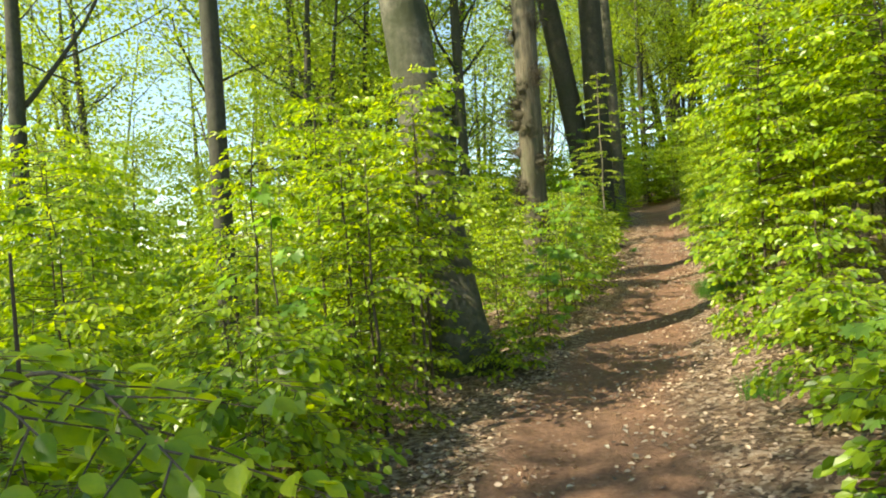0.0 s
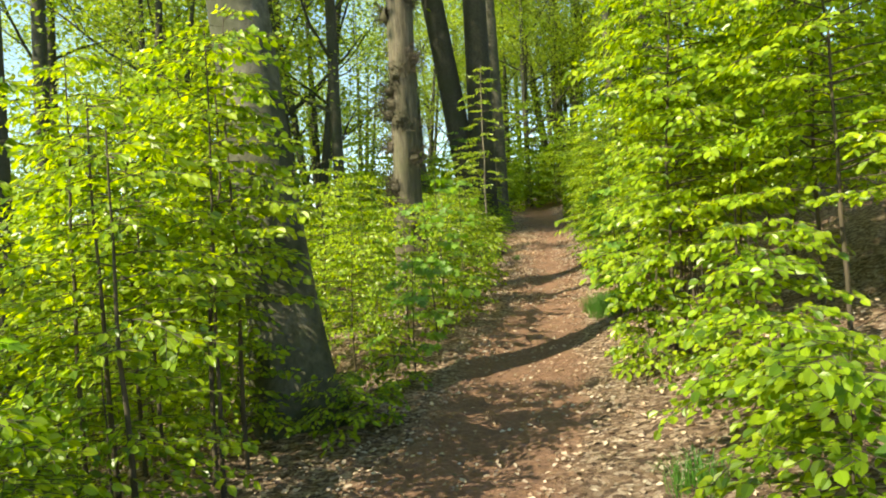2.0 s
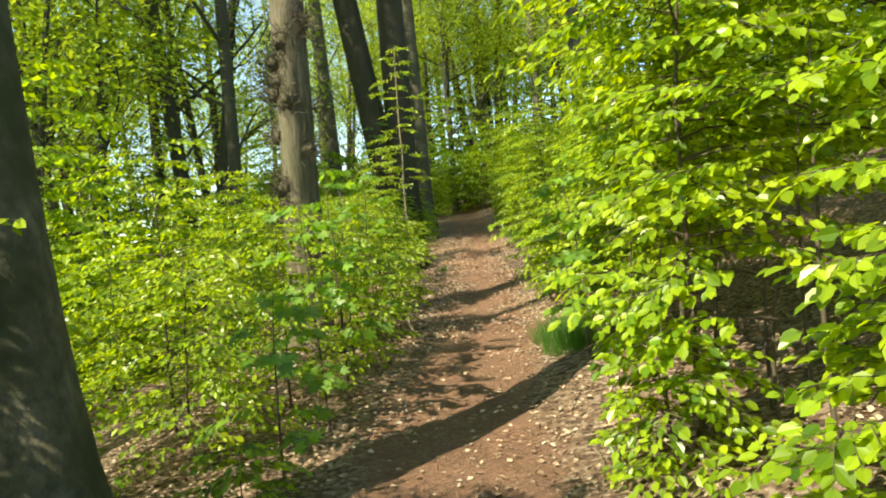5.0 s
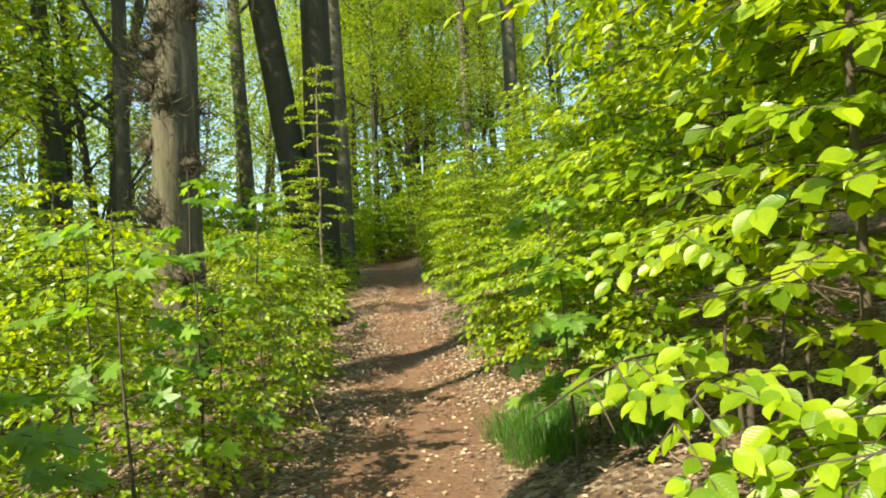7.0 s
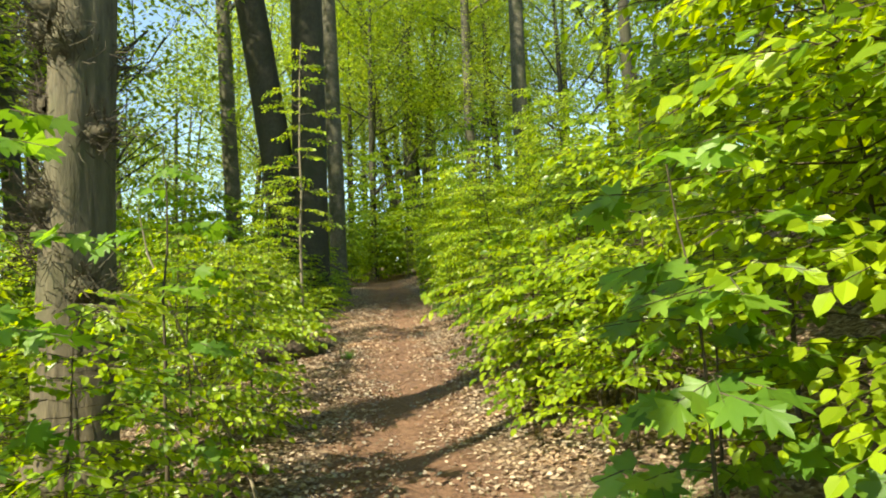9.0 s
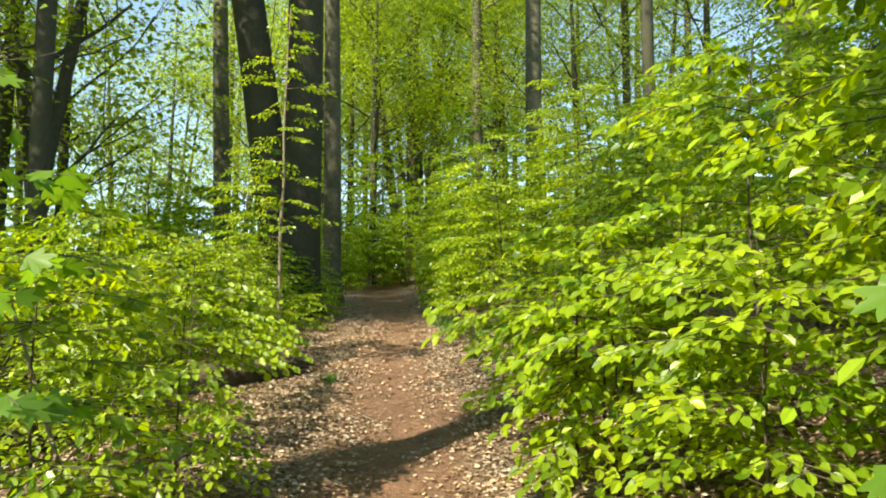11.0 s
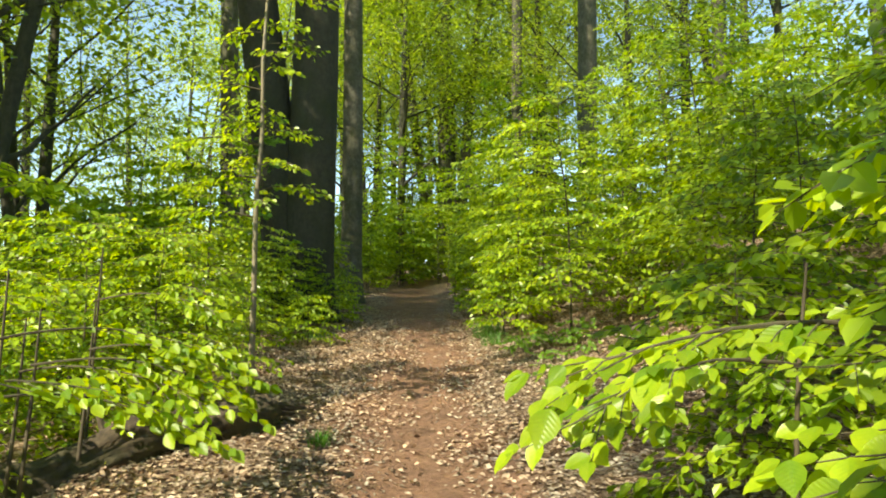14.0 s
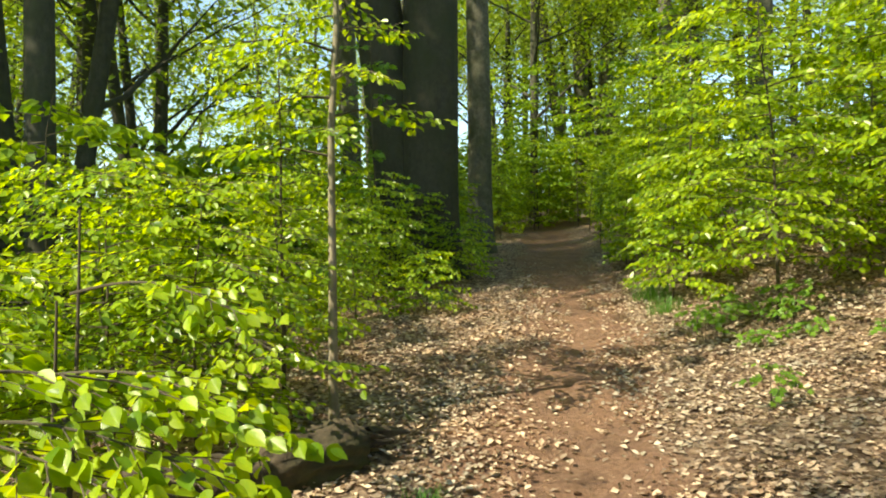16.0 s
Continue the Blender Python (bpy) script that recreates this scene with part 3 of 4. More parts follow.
# (-10.6, -2.6) stands unseen to shade the path's start, (1.0, 26.6) to shade the twin beech
for kx, ky_, kk, ss in ((-5.0, 25.5, 3, 1.0), (-10.6, -2.6, 0, 0.9), (1.0, 26.6, 4, 0.95), (-2.5, 39, 2, 1.0), 
                        (-7, 49, 1, 1.1),    (-21, 33, 3, 1.2), (-4, 57, 4, 1.2), (7, 60, 2, 1.2),
                        (11, 58, 0, 1.2), (22, 60, 4, 1.2), (26, 52, 2, 1.2), (21, 47, 0, 1.1), (24, 40, 4, 1.0), (29, 44, 1, 1.1), (20, 33, 2, 1.0),
                        (27, 33, 0, 1.1), (18, 24, 4, 1.0), (24, 25, 2, 1.1), (16, 15, 0, 1.0), (22, 14, 4, 1.1), (13, 6, 2, 1.0), (33, 38, 2, 1.2),
                        (-14, 60, 0, 1.3), (-25, 52, 1, 1.3), (-30, 40, 0, 1.3), (-28, 20, 4, 1.2), (15, 70, 1, 1.3), (0, 72, 0, 1.3),
                        # those with negative y are unseen, added to close the wood and dapple the light
                        (30, 66, 0, 1.3), (38, 52, 4, 1.3), (-24, 14, 2, 1.1), (-6, -9, 2, 1.0), (8, -8, 0, 1.0), (0, -16, 4, 1.1), (14, -3, 1, 1.1),
                         (-6, 38, 0, 1.0),  (-19, 38, 4, 1.2), (-10, 56, 3, 1.2), (-20, 62, 4, 1.3), (-32, 60, 2, 1.4), (-36, 30, 1, 1.4), 
                        (3.5, 64, 3, 1.2), (9, 75, 4, 1.3), (20, 78, 2, 1.3), (27, 74, 3, 1.4), (36, 76, 0, 1.4), (42, 64, 1, 1.4), (-8, 78, 1, 1.4), (-20, 82, 2, 1.5), (12.5, 49, 3, 1.0), (19, 55, 3, 1.1),
                        (44, 46, 2, 1.3), (36, 30, 4, 1.2), (32, 22, 1, 1.2), (14, 90, 0, 1.5), (0, 92, 3, 1.5), (30, 94, 4, 1.5), (6.5, 47, 3, 0.9), (-1.3, 35.5, 0, 1.0), (-0.3, 29.5, 1, 1.1), (0.3, 36, 3, 1.1), (-3.2, 28.5, 3, 0.9),
                        # the first two are unseen, added to shade the path's start and left bushes
                        (-11.5, -1.0, 5, 0.75), (-8.8, 5.0, 5, 0.5), (-10, 23.5, 5, 0.5), (-13.5, 26.5, 5, 0.55), (-9.5, 31, 5, 0.5), (15, 53, 5, 1.0), (19, 44.5, 5, 0.85), (20.5, 50, 5, 1.0), (17, 62, 5, 1.2),
                        (23, 56, 5, 1.1), (25.5, 47, 5, 1.0), (14, 64, 5, 1.2), (27, 38, 5, 1.0), (20, 38, 5, 0.8)):
    again(kk, kx, ky_, ss)

# ---------------------------------------------------------------- thicket beside the path
# rows: x, y, height, spread, branches, leaf
RIGHT = ((3.75, 8.6, 3.9, 1.6, 64, .088), (4.5, 9.9, 4.3, 1.7, 64, .088), (5.2, 8.4, 4.6, 1.8, 62, .09), (4.4, 7.0, 3.8, 1.5, 58, .088), (6.3, 10.4, 4.6, 1.8, 48, .09),
         (4.9, 11.0, 2.6, 1.3, 56, .08), (5.9, 12.4, 3.6, 1.6, 58, .08), (6.3, 14.2, 2.6, 1.3, 46, .08), (7.4, 12.6, 4.2, 1.8, 46, .088), (6.9, 16.0, 2.3, 1.3, 44, .072),
         (8.3, 14.6, 3.8, 1.8, 46, .088), (7.9, 17.9, 2.2, 1.3, 42, .072), (9.4, 16.6, 3.4, 1.8, 44, .088), (9.6, 20.4, 2.6, 1.6, 42, .08), (10.4, 23.5, 2.6, 1.6, 42, .08),
         (11.0, 19.0, 3.6, 1.9, 44, .09), (10.4, 26.6, 2.8, 1.5, 42, .08), (8.95, 22.9, 3.4, 1.7, 46, .08), (9.3, 25.4, 3.6, 1.7, 46, .08), (10.2, 21.7, 4.0, 1.9, 46, .088), (9.95, 28.0, 3.4, 1.6, 44, .088), (11.3, 24.0, 4.5, 2.0, 46, .09), (12.6, 27.3, 4.6, 2.1, 44, .085), (9.0, 19.6, 2.4, 1.4, 40, .072), (12.2, 25.2, 3.6, 1.9, 42, .09), (11.4, 29.8, 3.0, 1.6, 40, .09), (13.6, 29, 3.8, 2.0, 40, .085),
         (12.6, 33.5, 3.2, 1.7, 38, .085), (6.4, 6.2, 4.4, 1.8, 40, .09), (2.45, 4.5, 0.85, 0.75, 30, .075), (2.95, 5.7, 0.8, 0.75, 30, .075), (1.95, 3.05, 0.75, 0.5, 22, .088), (3.4, 6.6, 1.2, 0.9, 34, .08), (3.3, 8.2, 0.85, 0.8, 30, .072),
         (5.9, 15.0, 1.7, 1.2, 38, .08), (5.6, 13.5, 1.5, 1.1, 36, .072), (6.5, 16.9, 1.4, 1.0, 34, .072), (8.9, 25.0, 1.5, 1.0, 34, .072), (9.7, 28.4, 1.6, 1.0, 34, .08), (10.6, 32.0, 1.8, 1.0, 34, .08), (11.8, 36.0, 2.2, 1.2, 34, .09), (13.4, 37.5, 3.2, 1.6, 44, .09), (12.7, 39.6, 3.0, 1.5, 44, .09), (11.4, 40.2, 2.8, 1.5, 44, .09), (10.0, 39.4, 2.6, 1.4, 44, .09), (9.4, 36.6, 2.0, 1.1, 40, .085), (7.6, 8.6, 4.8, 1.9, 42, .085), (12.6, 22.0, 3.6, 2.0, 40, .085))
LEFT = ((-1.0, 1.75, 1.1, 0.75, 34, .092), (-1.5, 2.5, 1.25, 0.9, 36, .088), (-0.85, 3.2, 1.1, 0.75, 34, .085), (-2.2, 3.6, 1.4, 1.1, 38, .085), (-1.05, 7.95, 3.3, 1.2, 60, .07), (-0.25, 6.5, 2.9, 0.9, 40, .068), (-0.2, 7.35, 3.3, 0.9, 32, .066), (0.75, 7.95, 0.45, 0.35, 14, .06), (1.05, 9.1, 0.5, 0.4, 14, .06), (0.45, 7.6, 0.6, 0.4, 14, .06), (-1.7, 1.6, 1.3, 0.8, 34, .09), (-1.3, 4.5, 1.25, 1.0, 38, .07),
        (-2.9, 5.0, 1.8, 1.2, 38, .075), (-0.7, 5.9, 1.2, 0.9, 36, .065), (-1.9, 6.3, 2.0, 1.2, 42, .07), (-3.6, 7.0, 3.3, 1.5, 48, .075), (-0.75, 7.3, 2.7, 1.0, 40, .065),
        (-2.3, 8.6, 2.8, 1.3, 42, .07), (-1.2, 8.9, 1.5, 1.0, 40, .066), (-0.5, 9.5, 1.3, 0.9, 38, .064), (-2.0, 7.4, 1.5, 1.0, 40, .07), (-1.8, 10.0, 1.7, 1.1, 40, .07), (-1.0, 5.1, 1.0, 0.8, 32, .07), (-0.35, 7.95, 0.9, 0.6, 28, .064), (0.7, 10.3, 1.7, 0.9, 46, .06), (1.45, 11.5, 1.9, 0.9, 48, .06), (0.4, 12.0, 2.7, 1.3, 50, .065), (2.2, 12.7, 1.5, 0.85, 44, .06),
        (2.75, 14.2, 1.6, 0.9, 46, .06), (1.1, 13.8, 2.6, 1.3, 50, .065), (3.3, 15.8, 1.5, 0.85, 42, .06), (2.75, 17.1, 2.0, 1.1, 48, .064), 
        (2.1, 18.9, 2.1, 1.2, 44, .065), (3.0, 22.4, 2.1, 1.4, 44, .065), (2.9, 20.3, 1.6, 1.3, 46, .068), (3.9, 21.0, 1.7, 1.2, 46, .065), (4.35, 22.1, 2.9, 1.0, 46, .062), (3.3, 21.3, 2.0, 1.3, 46, .065), (1.2, 20.6, 2.4, 1.5, 42, .07), (4.2, 23.6, 2.0, 1.1, 40, .062),
        (4.2, 24.6, 2.0, 1.1, 40, .065), (5.2, 26.6, 2.0, 1.0, 40, .065), (2.2, 25.5, 2.8, 1.5, 40, .075),
        (3.9, 28.5, 2.8, 1.5, 38, .075), (7.2, 31.2, 1.7, 0.9, 34, .07), (5.55, 27.3, 1.7, 0.9, 40, .062), (6.65, 27.9, 1.0, 0.7, 30, .06), (5.0, 25.5, 1.5, 0.9, 36, .06), (5.85, 25.3, 0.8, 0.6, 26, .055), (7.15, 29.4, 1.1, 0.7, 30, .06), (6.1, 28.2, 1.5, 0.8, 34, .06), (-0.9, 10.6, 2.8, 1.4, 42, .07), (-0.6, 15.5, 2.6, 1.5, 42, .075), (0.3, 18.5, 2.9, 1.5, 42, .075),
        (-4.8, 9.2, 4.6, 1.9, 54, .085), (-2.7, 12.6, 4.2, 1.8, 48, .085), (-5.6, 11.8, 5.2, 2.0, 52, .09), (-3.9, 15.2, 4.4, 1.8, 48, .085), (-6.8, 9.4, 5.4, 2.0, 52, .09), (0.6, 22.5, 3.0, 1.6, 38, .08), (-2.4, 18.0, 3.0, 1.7, 38, .085))
for i, (bx, by, bh, bs, bn, bl) in enumerate(RIGHT):
    if by > 24 or bx - float(centre(by)) > 4.2:
        young_tree(200 + i, bx, by, bh, bs, bn, bl * 1.12, outline=KITE, faces=KITE_F)
    else:
        young_tree(200 + i, bx, by, bh, bs, bn, bl, low=0.27 if bh > 2.5 and by < 13 else 0.12, side=0.95 if bh > 2.5 and 7 < by < 12 else 0.62)
for i, (bx, by, bh, bs, bn, bl) in enumerate(LEFT):
    if by > 24 or bx - float(centre(by)) < -4.2:
        young_tree(300 + i, bx, by, bh, bs, bn, bl * 1.12, outline=KITE, faces=KITE_F)
    else:
        young_tree(300 + i, bx, by, bh, bs, bn, bl, low=0.42 if bh > 2.4 and bx > -1.2 and 5.8 < by < 7.6 else 0.12)

# undergrowth further off: four bushes, repeated
bushes = [young_tree(500 + i, (-6.5, 14.5, -4.5, 14.0)[i], (13.5, 20.0, 22.0, 38.0)[i], (2.8, 3.6, 2.4, 5.0)[i], (1.9, 2.1, 1.8, 2.3)[i], 34, 0.15, mat=LEAF_DEEP, name="understorey_bush",
                     label="leafy green young growth of the forest understorey", outline=KITE, faces=KITE_F, twigs=8, step=0.085, group="undergrowth of the wood")
          for i in range(4)]
for i in range(200):
    if i < 85:
        by = rng.uniform(22, 62)
        bx = float(centre(by)) + rng.uniform(3.4, 26) * (1 if i % 2 else -1)
    elif i < 120:
        by = rng.uniform(41, 62)
        bx = float(centre(by)) + rng.uniform(-6, 8)
    elif i < 155:
        by = rng.uniform(5, 26)
        bx = float(centre(by)) - rng.uniform(7, 20)
    else:
        by = rng.uniform(2, 28)
        bx = float(centre(by)) + rng.uniform(6.5, 16)
    if i >= 190:
        bx, by = ((11.9, 41.5), (12.9, 43.5), (10.6, 43), (13.9, 41), (9.3, 41.5), (11.6, 45.5), (14.6, 45), (8.2, 43.5), (15.5, 42.5), (7.0, 40.5))[i - 190]
    m = pose(bx, by, ground_z(bx, by) - 0.04, 0, 0, rng.uniform(0, 360))
    ob = copy_thing(bushes[i % 4], m)
    s_ = rng.uniform(0.8, 1.4)
    ob.scale = (s_, s_, s_)


for i in range(70):
    by = rng.uniform(24, 52)
    bx = float(centre(by)) - rng.uniform(5.0, 22)
    ob = copy_thing(bushes[i % 4], pose(bx, by, ground_z(bx, by) - 0.05, 0, 0, rng.uniform(0, 360)))
    s_ = rng.uniform(0.9, 1.5)
    ob.scale = (s_, s_, s_)

# young maples with large lobed leaves
for i, (mx, my, mh, ms, mb, ml, mt) in enumerate(((4.25, 11.15, 1.75, 0.85, 15, .15, 3), (4.9, 11.9, 1.5, 0.7, 12, .14, 3), (5.0, 10.5, 2.3, 0.9, 15, .14, 3), (1.7, 10.6, 1.9, 0.6, 12, .12, 3),
                                                  (2.05, 12.1, 2.2, 0.6, 12, .12, 3), (1.3, 9.6, 1.3, 0.6, 10, .12, 3), (2.6, 13.5, 2.3, 0.55, 11, .11, 3), (2.35, 3.6, 0.75, 0.5, 9, .11, 3),
                                                  (3.0, 4.0, 0.8, 0.5, 8, .11, 3), (5.35, 28.0, 4.2, 0.9, 18, .12, 4), (-1.2, 5.2, 2.0, 0.6, 10, .12, 3))):
    young_tree(600 + i, mx, my, mh, ms, mb, ml, mat=LEAF_MAPLE, name="maple_sapling", label="young maple with large lobed pale-green leaves", outline=PALM, faces=PALM_F,
               twigs=mt, step=0.12, group="young maples", low=0.25, side=0.78)
young_tree(620, 4.72, 21.15, 5.2, 0.95, 32, .07, low=0.34, stem_r=0.033, stem_mat=BARK_PALE, label="slim young beech with a bare pale stem and leafy top", side=0.4)
for i in range(14):
    rr = np.random.default_rng(640 + i)
    sy = 20.6 + 3.6 * rr.uniform()
    sx = float(centre(sy)) + rr.uniform(1.15, 2.6)
    young_tree(650 + i, sx, sy, rr.uniform(0.18, 0.38), 0.22, 5, .07, mat=LEAF_MAPLE, name="maple_seedling", label="small yellow-green maple seedling in dry leaf litter", outline=PALM, faces=PALM_F,
               twigs=2, step=0.08, group="seedlings in the litter", low=0.5)

for i, (sx, sy, sh) in enumerate(((-0.35, 6.9, 2.7), (-0.8, 6.35, 2.5), (-1.15, 6.9, 3.0), (-0.55, 5.75, 2.2), (-1.6, 6.0, 2.8))):
    young_tree(680 + i, sx, sy, sh, 0.8, 18, .068, low=0.5, stem_r=0.02, label="thin crooked sapling, bare below, leafy above", side=0.5)


def dead_stem():
    root = new("dead_stem")
    root.location = (3.15, 13.8, ground_z(3.15, 13.8) - 0.03)
    tagged(root, "thin pale barkless dead sapling leaning among leafy bushes", "dead sapling")
    wood = Shape()
    tube(wood, [(0, 0, 0), (-0.10, 0.16, 0.40), (-0.30, 0.45, 0.78), (-0.48, 0.62, 1.30), (-0.64, 0.80, 1.72), (-0.70, 0.85, 2.05)], (0.011, 0.010, 0.009, 0.008, 0.007, 0.003), 8, 0.1, np.random.default_rng(5))
    part("stem", wood, BARK_PALE, root, smooth=True)
    for o, d in (((-0.30, 0.45, 0.78), (0.22, 0.05, 0.25)), ((-0.48, 0.62, 1.30), (-0.25, 0.02, 0.30)), ((-0.10, 0.16, 0.40), (-0.3, -0.1, 0.2))):
        tw = Shape()
        tube(tw, [o, np.array(o) + np.array(d) * 0.6, np.array(o) + np.array(d) * (1, 1, 1.3)], (0.005, 0.004, 0.0015), 6)
        part("twig", tw, BARK_PALE, root)


dead_stem()

# long low boughs that hang over the path's edge, leaf by leaf
FINE = [(0, 0, 0)]
for q in (0.06, 0.16, 0.28, 0.41, 0.54, 0.67, 0.79, 0.90):
    FINE.append((-0.36 * math.sin(math.pi * q ** 0.86) ** 0.8 * (1.0 + 0.03 * (-1) ** len(FINE)), q, 0.07 * math.sin(math.pi * q)))
FINE.append((0, 1.03, -0.08))
FINE += [(-a, b, c) for a, b, c in FINE[8:0:-1]]
FINE = np.array(FINE, float)
one_leaf = Shape()
put_leaves(one_leaf, np.zeros((1, 3)), np.array([(0, 1.0, 0)]), np.array([(0, 0, 1.0)]), np.array([1.0]), FINE, np.array([tuple(range(10))[::-1], (0, *range(17, 8, -1))[:10]]))
LEAF_MESH = one_leaf.mesh("leaf", LEAF_ONE, True)


def bough(seed, foot, tip, leaf=0.075, shoots=12, lift=0.35):
    """A slender young beech whose lowest bough reaches out to tip."""
    rr = np.random.default_rng(seed)
    fz = ground_z(*foot) - 0.03
    root = new("beech_sapling")
    root.location = (*foot, fz)
    tagged(root, "slender young beech with one long bough of large bright leaves", "sapling", "young beeches beside the path")
    end = np.array(tip) - np.array((*foot, fz))
    hh = end[2] + lift
    stem = Shape()
    f = np.linspace(0, 1, 6)
    sp = np.stack([f * 0.08, 0.05 * np.sin(f * 3), f * (hh + 0.12)], -1)
    tube(stem, sp, 0.016 * (1 - 0.7 * f), 7, 0.06, rr)
    part("stem", stem, TWIG, root, smooth=True)
    s = np.linspace(0, 1, 9)
    o = np.array((0.05, 0, hh * 0.82))
    bp = o + (end - o) * s[:, None]
    bp[:, 2] += 0.09 * np.sin(math.pi * s) * np.linalg.norm(end - o)
    bp[:, :2] += rr.normal(0, 0.012, (9, 2)).cumsum(0)
    limb = Shape()
    tube(limb, bp, 0.008 * (1 - 0.75 * s), 6)
    length = np.linalg.norm(end - o)
    spots = []
    for i in range(shoots):
        g = 0.35 + 0.62 * (i + rr.uniform(0.1, 0.9)) / shoots
        at = np.array([np.interp(g, s, bp[:, c]) for c in range(3)])
        fw = unit(bp[min(8, int(g * 8) + 1)] - bp[int(g * 7.99)])
        sd = unit(np.cross(fw, (0, 0, 1.0))) * (1 if i % 2 else -1)
        way = unit(fw * 0.8 + sd * rr.uniform(0.5, 0.9) + np.array((0, 0, rr.uniform(-0.25, 0.08))))
        tl = length * rr.uniform(0.18, 0.38)
        far_end = at + way * tl + np.array((*foot, fz))
        if abs(far_end[0] - np.interp(far_end[1], WY, WX)) < 0.36:
            continue
        side_shoot = Shape()
        tube(side_shoot, [at, at + way * tl * 0.5, at + way * tl - np.array((0, 0, 0.06 * tl))], (0.003, 0.0022, 0.001), 5)
        part("shoot", side_shoot, TWIG, root)
        n = max(3, int(tl / 0.05))
        spots += [(at + way * tl * (j + 0.7) / n, way, sd * (1 if j % 2 else -1)) for j in range(n)] + [(at + way * tl, way, sd * 0)]
    for j in range(6):
        g = 0.45 + 0.55 * j / 5
        at = np.array([np.interp(g, s, bp[:, c]) for c in range(3)])
        fw = unit(bp[8] - bp[6])
        spots.append((at, fw, unit(np.cross(fw, (0, 0, 1.0))) * (1 if j % 2 else -1) * (j < 5)))
    part("bough", limb, TWIG, root)
    for at, way, sd in spots:
        if abs(at[0] + foot[0] - np.interp(at[1] + foot[1], WY, WX)) < 0.40:
            continue
        d = Vector(way * 0.7 + sd * rr.uniform(0.5, 1.0) + np.array((0, 0, -rr.uniform(0.05, 0.6)))).normalized()
        nn = Vector((SUN_DIR.x * 0.75 + rr.normal(0, 0.35), SUN_DIR.y * 0.75 + rr.normal(0, 0.35), 1.0))
        xx = d.cross(nn).normalized()
        zz = xx.cross(d)
        k = leaf * rr.uniform(0.7, 1.15)
        m = Matrix((xx, d, zz)).transposed().to_4x4()
        ob = new("leaf", LEAF_MESH)
        ob.parent = root
        ob.matrix_basis = Matrix.Translation(Vector(at)) @ m @ Matrix.Diagonal((k, k, k, 1))
    return root


bough(801, (3.55, 9.0), (2.62, 8.4, 1.36), leaf=0.07, lift=0.15)
bough(802, (3.75, 8.4), (2.95, 8.1, 1.18), leaf=0.07, lift=0.15)
bough(803, (3.9, 7.7), (3.0, 7.9, 2.25), lift=0.2)
bough(804, (5.9, 15.5), (5.02, 15.75, 1.85), leaf=0.082)
bough(805, (6.1, 16.2), (5.25, 16.0, 1.7), leaf=0.08)
bough(806, (5.9, 14.4), (5.0, 14.5, 1.55), leaf=0.078)
bough(807, (6.0, 15.0), (5.1, 14.9, 1.35), leaf=0.075)
bough(808, (3.2, 18.6), (4.35, 18.9, 1.75), leaf=0.075)
bough(809, (3.0, 18.2), (4.1, 18.3, 1.5), leaf=0.075)
bough(811, (-1.35, 2.15), (-0.5, 1.35, 1.12), leaf=0.07)
bough(812, (-1.5, 1.9), (-0.75, 1.25, 1.22), leaf=0.07)
bough(813, (3.5, 19.7), (4.5, 19.05, 1.6), leaf=0.08)
bough(814, (3.2, 19.1), (4.25, 18.45, 1.5), leaf=0.08)
bough(815, (3.5, 20.0), (4.45, 19.5, 2.0), leaf=0.075)
bough(816, (4.6, 9.6), (3.55, 9.2, 1.75), leaf=0.082)
bough(817, (4.3, 8.3), (3.3, 8.1, 1.85), leaf=0.082, lift=0.2)
bough(818, (6.3, 14.9), (5.35, 14.2, 1.95), leaf=0.08)
bough(819, (6.5, 15.8), (5.5, 15.2, 1.2), leaf=0.08)
bough(820, (3.3, 18.95), (4.45, 18.75, 1.55), leaf=0.08)
bough(821, (3.05, 18.4), (4.2, 18.3, 1.4), leaf=0.08)
bough(822, (3.7, 8.9), (2.72, 8.3, 1.30), leaf=0.07, lift=0.15)
bough(823, (3.9, 8.6), (2.9, 8.25, 1.16), leaf=0.07, lift=0.15)
bough(824, (4.1, 8.4), (3.1, 8.1, 1.26), leaf=0.07, lift=0.15)
bough(825, (3.9, 8.1), (3.0, 8.0, 1.02), leaf=0.07, lift=0.15)
bough(826, (6.0, 15.3), (5.1, 15.2, 1.62), leaf=0.085)
bough(827, (6.2, 14.6), (5.2, 14.9, 1.75), leaf=0.085)
bough(810, (4.9, 10.4), (4.1, 10.8, 2.35), leaf=0.08, lift=0.25)

for i, (bx, by, bk) in enumerate(((-6.0, 12, 1.5), (-8.2, 15, 1.8), (-5.6, 19, 1.6), (-10.5, 12.5, 1.9), (-8.8, 20, 1.8), (-12, 17.5, 2.0), (-5.2, 27, 1.6), (-7.5, 31, 1.7), (-12.5, 25, 2.0), (-3.4, 33, 1.4), (-16, 21, 2.2), (-11, 34, 2.0))):
    ob = copy_thing(bushes[i % 4], pose(bx, by, ground_z(bx, by) - 0.06, 0, 0, rng.uniform(0, 360)))
    ob.scale = (bk, bk, bk)

